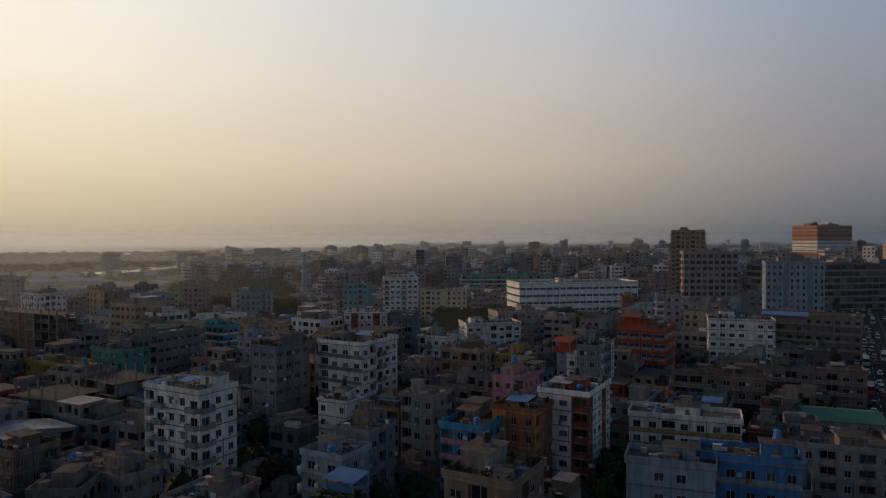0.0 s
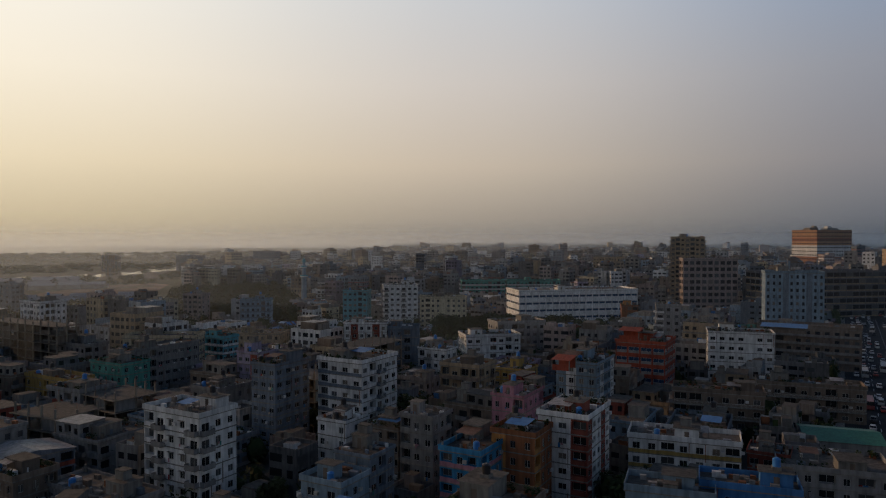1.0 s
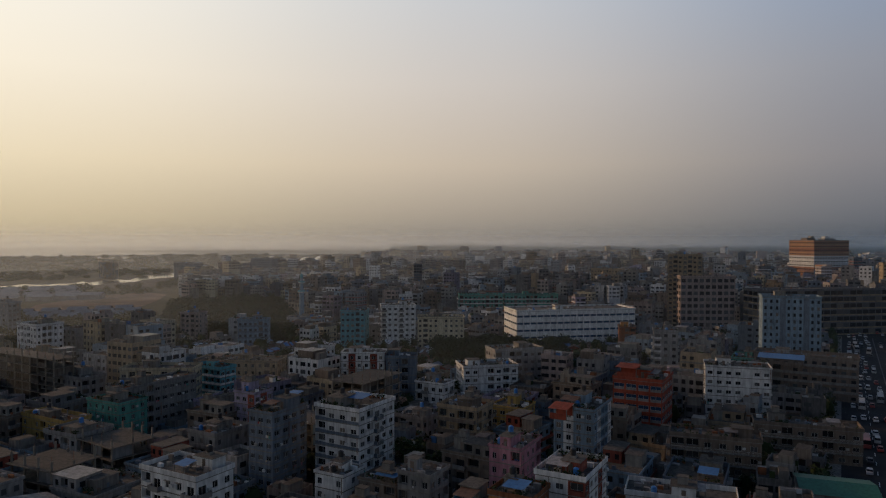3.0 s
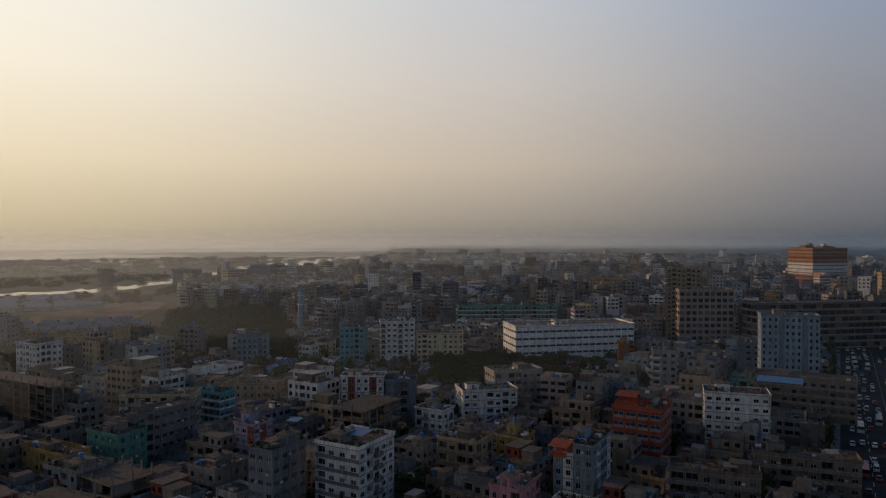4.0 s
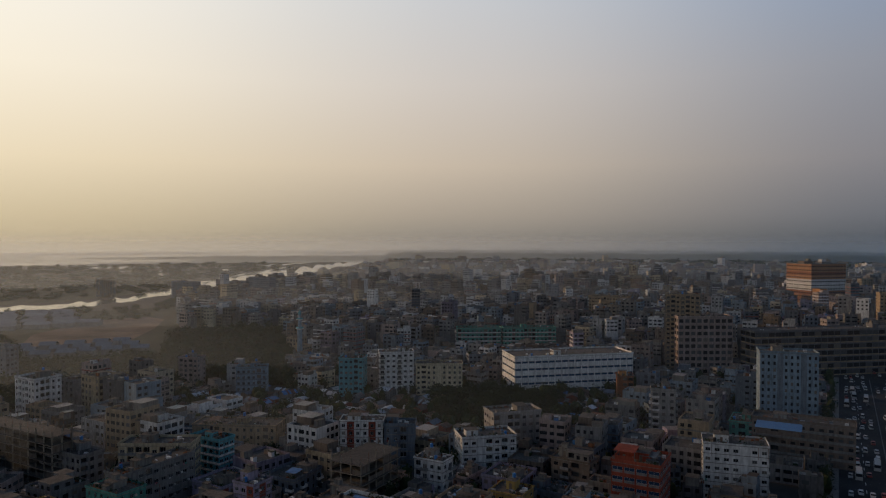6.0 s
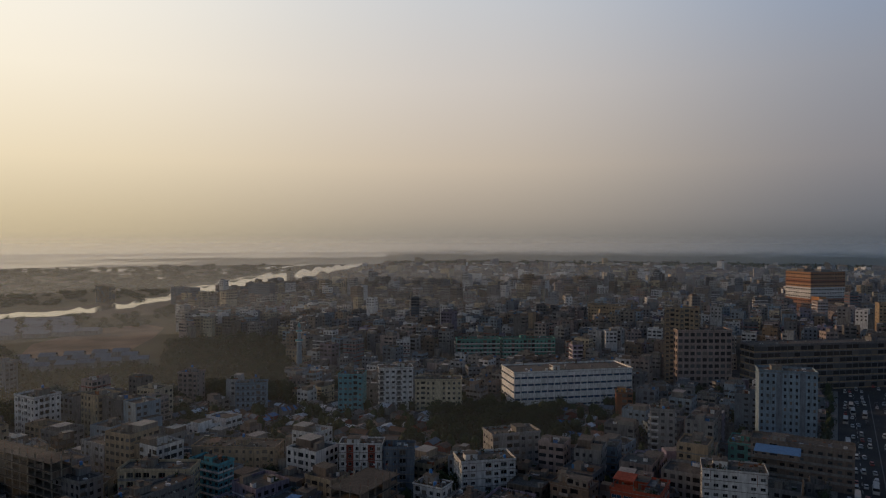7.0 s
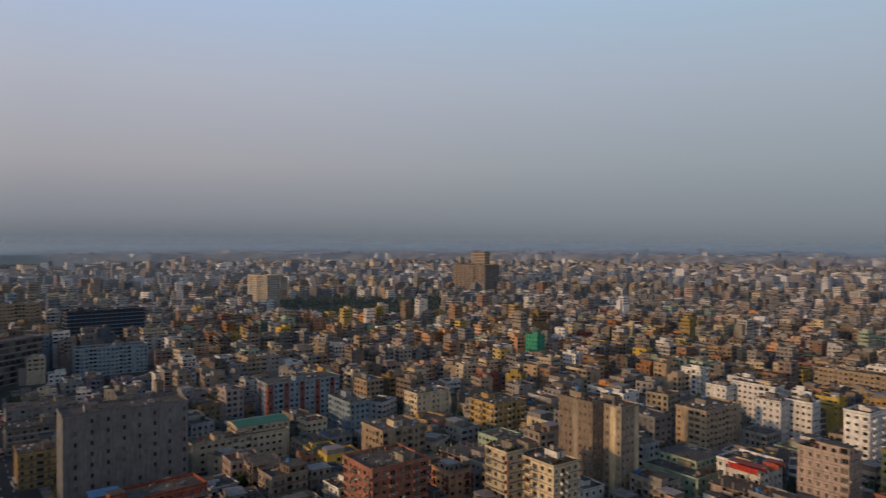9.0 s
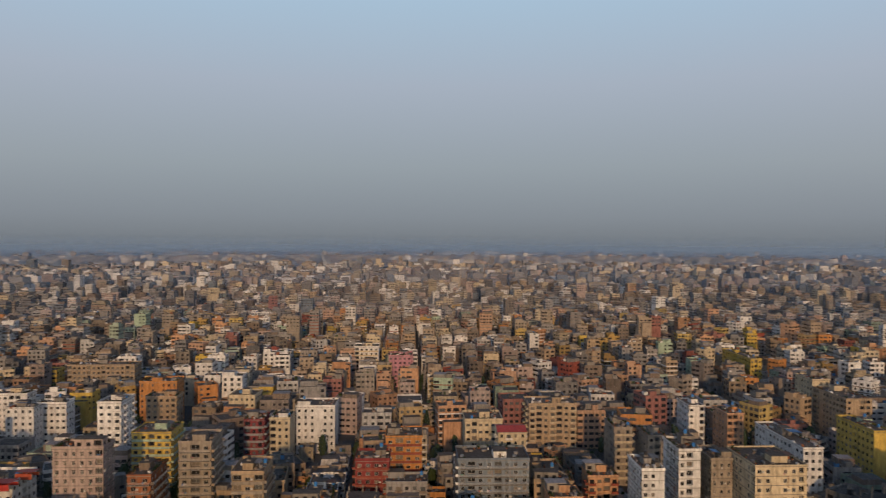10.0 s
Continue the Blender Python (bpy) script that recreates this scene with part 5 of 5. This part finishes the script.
def thicket(name, spots, label, seed):
    """Woods too thick to count: low clumps of leaf sprays."""
    rng = random.Random(seed)
    s = Shell()
    for x, y, r, h, n, g in spots:
        core(s, x, y, h, r, rng)
        leaves(s, x, y, h * 0.5, r, h * 0.55, n, g, rng, LEAF[rng.randrange(2)])
    return tagged(new(name, s.data(name)), label, "woods", kind="stuff")


spots = []
for k in range(1300):                      # belt of trees before the river
    yaw = rng.uniform(7, 36)
    D = rng.uniform(455, 715) if yaw > 12 else rng.uniform(620, 700) + (12 - yaw) * 70
    x, y = polar(D, yaw)
    if free(x, y, 5) and not (21 < yaw < 31 and 575 < D < 900):
        spots.append((x, y, rng.uniform(4.0, 8.5), rng.uniform(6, 12), 210, 1.0))
for k in range(190):                       # river bank
    yaw = rng.uniform(6, 36)
    base = 1000 + max(0, 23 - yaw) * 62
    x, y = polar(base * rng.uniform(0.86, 1.0), yaw)
    spots.append((x, y, rng.uniform(4, 8), rng.uniform(4, 8), 90, 1.0))
for k in range(240):                       # park
    x, y = polar(rng.uniform(820, 1150), rng.uniform(-66, -52))
    if free(x, y, 6):
        spots.append((x, y, rng.uniform(6, 11), rng.uniform(8, 15), 60, 1.8))
greens = []
for k in range(4200):                      # bushes and small trees in the yards
    D, yaw = rng.uniform(100, 520), rng.uniform(-26, 33) if k % 3 else rng.uniform(-150, -40)
    x, y = polar(D, yaw)
    u = x * U.x + y * U.y
    if yaw < -40 and D < 210 or abs(u - ROAD_X) < RW + 3:
        continue
    if ((near - (x, y)) ** 2).sum(1).min() > 7.6 ** 2 and free(x, y, 0.5):
        greens.append((x, y, rng.uniform(2.4, 5.0), rng.uniform(5, 9), 80, 0.6))
for k in range(420):                       # trees over the tin roofs
    D, yaw = rng.uniform(325, 450), rng.uniform(-14.5, 21)
    x, y = polar(D, yaw)
    if shanty(D, yaw) and free(x, y, 2.5) and ((near - (x, y)) ** 2).sum(1).min() > 4.6 ** 2:
        greens.insert(0, (x, y, rng.uniform(3.0, 5.6), rng.uniform(6, 9.5), 100, 0.6))
for sg in (-1, 1):                         # trees along the avenue
    v = 150.0
    while v < 530:
        v += rng.uniform(5, 13)
        p = U * (ROAD_X + sg * (RW + rng.uniform(3.6, 6.5))) + V * v
        if free(p.x, p.y, 1.0):
            greens.insert(0, (p.x, p.y, rng.uniform(2.2, 4.2), rng.uniform(5, 9), 80, 0.6))
shade_trees = []
for x, y in yards:
    for k in range(4):
        shade_trees.append((x + rng.uniform(-5, 5), y + rng.uniform(-5, 5), rng.uniform(3.5, 5.5), rng.uniform(10, 17), 110, 0.6))
for k in range(2200):                      # taller trees in the streets of the sunlit side
    x, y = polar(rng.uniform(215, 620), rng.uniform(-150, -48))
    if ((near - (x, y)) ** 2).sum(1).min() > 6.5 ** 2 and free(x, y, 1.0):
        shade_trees.append((x, y, rng.uniform(2.6, 5.0), rng.uniform(8, 14), 75, 0.6))
thicket("street_trees", shade_trees[:650], "dark green trees crowding the streets between the houses", 19)
thicket("yard_greenery", greens[:950], "dusty green bushes and small trees in the yards", 9)
thicket("belt_of_trees", spots, "dense dark green trees along the river side", 5)
spots = []
for k in range(1500):
    yaw, D = rng.uniform(-36, 4), 2350 + 2400 * rng.random() ** 1.5
    spots.append((*polar(D, yaw), rng.uniform(14, 34), rng.uniform(12, 20), 30, 5.0))
for k in range(260):
    yaw, D = rng.uniform(0, 40), rng.uniform(1300, 2500)
    if D > 1200 + max(0, 24 - yaw) * 110:
        spots.append((*polar(D, yaw), rng.uniform(8, 40), rng.uniform(5, 10), 18, 4.0))
for k in range(420):                       # groves and hedges between river and flood land
    yaw = rng.uniform(12, 42)
    D = 1210 + max(0, 23.4 - yaw) * 85 + 1300 * rng.random() ** 1.3
    spots.append((*polar(D, yaw), rng.uniform(7, 18), rng.uniform(4, 8), 44, 2.4))
thicket("far_woods", spots, "dark distant woods at the edge of the plain", 6)

# ---------------------------------------------------------------- traffic
TYRE, GLASS = plain("tyre_rubber", (0.02, 0.02, 0.02), 0.8), PANES[0]


def vehicle(kind, rgb, name):
    body = plain(name + "_paint", rgb, 0.4)
    L, W, H = {"car": (4.3, 1.7, 0.75), "van": (4.8, 1.8, 0.9), "bus": (10.5, 2.5, 1.3)}[kind]
    s = Shell()
    b = 0.1
    z0, z1 = 0.35, 0.35 + H
    s.box(-W / 2, -L / 2 + b, z0, W / 2, L / 2 - b, z1 - b, body)
    s.box(-W / 2 + b, -L / 2, z0 + b, W / 2 - b, L / 2, z1 - 2 * b, body)
    s.box(-W / 2 + b, -L / 2 + 2 * b, z1 - b, W / 2 - b, L / 2 - 2 * b, z1, body)
    thing = new(name)
    part("body", s, thing)
    a0, a1 = {"car": (-0.34, 0.20), "van": (-0.45, 0.30), "bus": (-0.485, 0.485)}[kind]
    ch = {"car": 0.5, "van": 0.75, "bus": 1.2}[kind]
    s = Shell()
    y0, y1, t = a0 * L, a1 * L, 0.3 if kind == "car" else 0.12
    low = [(-W / 2 + 0.06, y0, z1), (W / 2 - 0.06, y0, z1), (W / 2 - 0.06, y1, z1), (-W / 2 + 0.06, y1, z1)]
    top = [(-W / 2 + 0.2, y0 + t, z1 + ch), (W / 2 - 0.2, y0 + t, z1 + ch), (W / 2 - 0.2, y1 - t, z1 + ch), (-W / 2 + 0.2, y1 - t, z1 + ch)]
    for i in range(4):
        j = (i + 1) % 4
        s.quad(low[i], low[j], top[j], top[i], GLASS)
    part("cabin_glass", s, thing)
    s = Shell()
    s.box(-W / 2 + 0.18, y0 + t - 0.05, z1 + ch, W / 2 - 0.18, y1 - t + 0.05, z1 + ch + 0.07, body)
    part("roof", s, thing)
    r = 0.5 if kind == "bus" else 0.33
    wheel = Shell()
    wheel.drum(0, 0, -0.1, 0.1, r, TYRE, 10)
    me = wheel.data("wheel")
    for sx in (-1, 1):
        for sy in (-1, 1):
            part("wheel", me, thing, Matrix.Translation((sx * (W / 2 - 0.08), sy * L * 0.31, r)) @ Matrix.Rotation(sx * math.pi / 2, 4, "Y"))
    what = {"car": "saloon car", "van": "minibus van", "bus": "city bus"}[kind]
    return tagged(thing, f"{name.split('_')[0]} {what} in the avenue's traffic", kind, "traffic on the avenue")


MODELS = [vehicle("car", (0.55, 0.55, 0.55), "white_car"), vehicle("car", (0.4, 0.42, 0.45), "silver_car"), vehicle("car", (0.05, 0.05, 0.06), "black_car"),
          vehicle("van", (0.52, 0.52, 0.50), "white_van"), vehicle("bus", (0.42, 0.42, 0.40), "white_bus"), vehicle("bus", (0.30, 0.07, 0.06), "red_bus"), vehicle("car", (0.35, 0.06, 0.05), "red_car")]
LENGTH = [6.5, 6.5, 6.5, 7.0, 13.5, 13.5, 6.5]
rng = random.Random(8)
made = 0
for lane in (-13.5, -10.3, -7.0, -3.6, 3.6, 7.0, 10.3, 13.5):
    v = 205 + rng.uniform(0, 15)
    while v < 535 and made < 128:
        k = rng.choice((0, 0, 0, 0, 1, 1, 2, 3, 3, 4, 5, 6))
        v += LENGTH[k] + rng.expovariate(1 / (13.0 if lane < 0 else 24.0))
        p = U * (ROAD_X + lane + rng.uniform(-0.5, 0.5)) + V * v
        copy_thing(MODELS[k], pose(p.x, p.y, 0.035, 0, 0, -29.8 + (180 if lane > 0 else 0) + rng.uniform(-3, 3)))
        made += 1
for t in MODELS:
    for o in (*t.children_recursive, t):
        bpy.data.objects.remove(o)

# ---------------------------------------------------------------- single things of the town
def minaret(x, y, h):
    s = Shell()
    s.drum(0, 0, 0, h * 0.62, 2.2, PAINT["paleblue"], 12, 1.9)
    thing = new("minaret", s.data("minaret"))
    for z, r in ((0.62, 3.0), (0.80, 2.5)):
        g = Shell()
        g.drum(0, 0, h * z, h * z + 0.5, r, PAINT["white"], 12)
        g.drum(0, 0, h * z + 0.5, h * z + 1.4, r - 0.1, PAINT["cyan"], 12)
        part("gallery", g, thing)
    g = Shell()
    g.drum(0, 0, h * 0.62 + 1.4, h * 0.80, 1.5, PAINT["paleblue"], 12, 1.4)
    g.drum(0, 0, h * 0.80 + 1.4, h * 0.90, 1.1, PAINT["paleblue"], 12)
    part("shaft", g, thing)
    g = Shell()
    g.drum(0, 0, h * 0.90, h * 0.94, 1.1, PAINT["cyan"], 12, 1.25)
    g.drum(0, 0, h * 0.94, h * 0.98, 1.25, PAINT["cyan"], 12, 0.5)
    g.drum(0, 0, h * 0.98, h * 1.03, 0.12, PAINT["cyan"], 6, 0.03)
    part("dome", g, thing)
    thing.matrix_basis = pose(x, y, 0)
    return tagged(thing, "slim pale blue minaret with two galleries", "minaret")


minaret(*polar(545, 11.2), 39)


def shed(x, y, w, d, rot):
    s = Shell()
    s.box(-w / 2, -d / 2, 0, w / 2, d / 2, 4.5, PAINT["grey"])
    thing = new("shed", s.data("shed"))
    r = Shell()
    a, b = w / 2 + 0.4, d / 2 + 0.4
    r.quad((-a, -b, 4.5), (a, -b, 4.5), (a, 0, 7), (-a, 0, 7), SHEET["pale"])
    r.quad((a, b, 4.5), (-a, b, 4.5), (-a, 0, 7), (a, 0, 7), SHEET["pale"])
    part("roof", r, thing)
    thing.matrix_basis = pose(x, y, 0, 0, 0, rot)
    return tagged(thing, "long market shed with a pale blue-grey sheet roof", "shed", "sheds by the field")


SHEET["pale"] = paint("pale_sheet", (0.22, 0.25, 0.29), 0.6, 0.4)
rng = random.Random(3)
for row in range(5):
    for col in range(7):
        yaw, D = 35.0 - col * 1.75 + rng.uniform(-0.15, 0.15), 835 + row * 32
        if yaw < 26 + (D - 835) * 0.012:
            continue
        shed(*polar(D, yaw), 22 + rng.uniform(-2, 3), 19, 12)
for row in range(3):
    for col in range(5):
        yaw, D = 29.6 - col * 1.6 + row * 0.5 + rng.uniform(-0.2, 0.2), 622 + row * 24
        shed(*polar(D, yaw), rng.uniform(10, 15), rng.uniform(8, 11), 12 + rng.uniform(-6, 6))


def roof_shed(x, y, z, w, d, h, rot, wall, top, label):
    """A light shelter put up on a flat roof."""
    s = Shell()
    s.box(-w / 2 + 0.1, d / 2 - 0.08, 0, w / 2 - 0.1, d / 2 + 0.04, h, wall)
    thing = new("roof_shed", s.data("roof_shed"))
    s = Shell()
    s.box(-w / 2 + 0.1, -d / 2 - 0.04, 0, w / 2 - 0.1, -d / 2 + 0.08, h * 0.55, wall)
    part("front_wall", s, thing)
    s = Shell()
    s.box(-0.1, -0.1, 0, 0.1, 0.1, h, SLAB)
    post = s.data("post")
    for sx in (-1, 1):
        for sy in (-1, 1):
            part("post", post, thing, pose(sx * w / 2, sy * d / 2, 0))
    r = Shell()
    n = max(3, int(w / 0.8))
    for k in range(n):
        x0, x1 = -w / 2 - 0.3 + k * (w + 0.6) / n, -w / 2 - 0.3 + (k + 1) * (w + 0.6) / n
        m = (x0 + x1) / 2
        r.quad((x0, -d / 2 - 0.4, h), (m, -d / 2 - 0.4, h + 0.03), (m, d / 2 + 0.3, h + 0.63), (x0, d / 2 + 0.3, h + 0.6), top)
        r.quad((m, -d / 2 - 0.4, h + 0.03), (x1, -d / 2 - 0.4, h), (x1, d / 2 + 0.3, h + 0.6), (m, d / 2 + 0.3, h + 0.63), top)
    part("sheet_roof", r, thing)
    thing.matrix_basis = pose(x, y, z, 0, 0, rot)
    return tagged(thing, label, "roof shed")


roof_shed(134.6, 276.1, 17.2, 16, 9, 2.2, -29, PAINT["umber"], SHEET["blue"], "blue corrugated sheet shelter on a brown block's roof")
roof_shed(62.7, 233.1, 20.0, 6.5, 6, 3.6, -29, PAINT["orangered"], PAINT["orangered"], "orange-red roof room on the red ribbon-window building")
roof_shed(30.5, 176.2, 21.3, 4.5, 5, 2.6, -29, PAINT["orangered"], PAINT["orangered"], "bright orange shelter on a grey roof")
roof_shed(-14.4, 103.4, 12.9, 5, 3.5, 1.6, -29, SHEET["blue"], SHEET["blue"], "blue tarpaulin shelter on a low roof")
roof_shed(162.2, 193.8, 21.3, 9, 5, 2.0, -29, PAINT["slate"], SHEET["blue"], "blue sheet shelter on the roof before the slab block")
roof_shed(288.7, 3.3, 19.3, 12, 6, 2.2, 60, PAINT["red"], SHEET["red"], "red sheet shelter on a white roof")
roof_shed(296.0, -6.1, 19.3, 6, 5, 2.2, 60, PAINT["orangered"], SHEET["red"], "red canopy on a white building's roof")
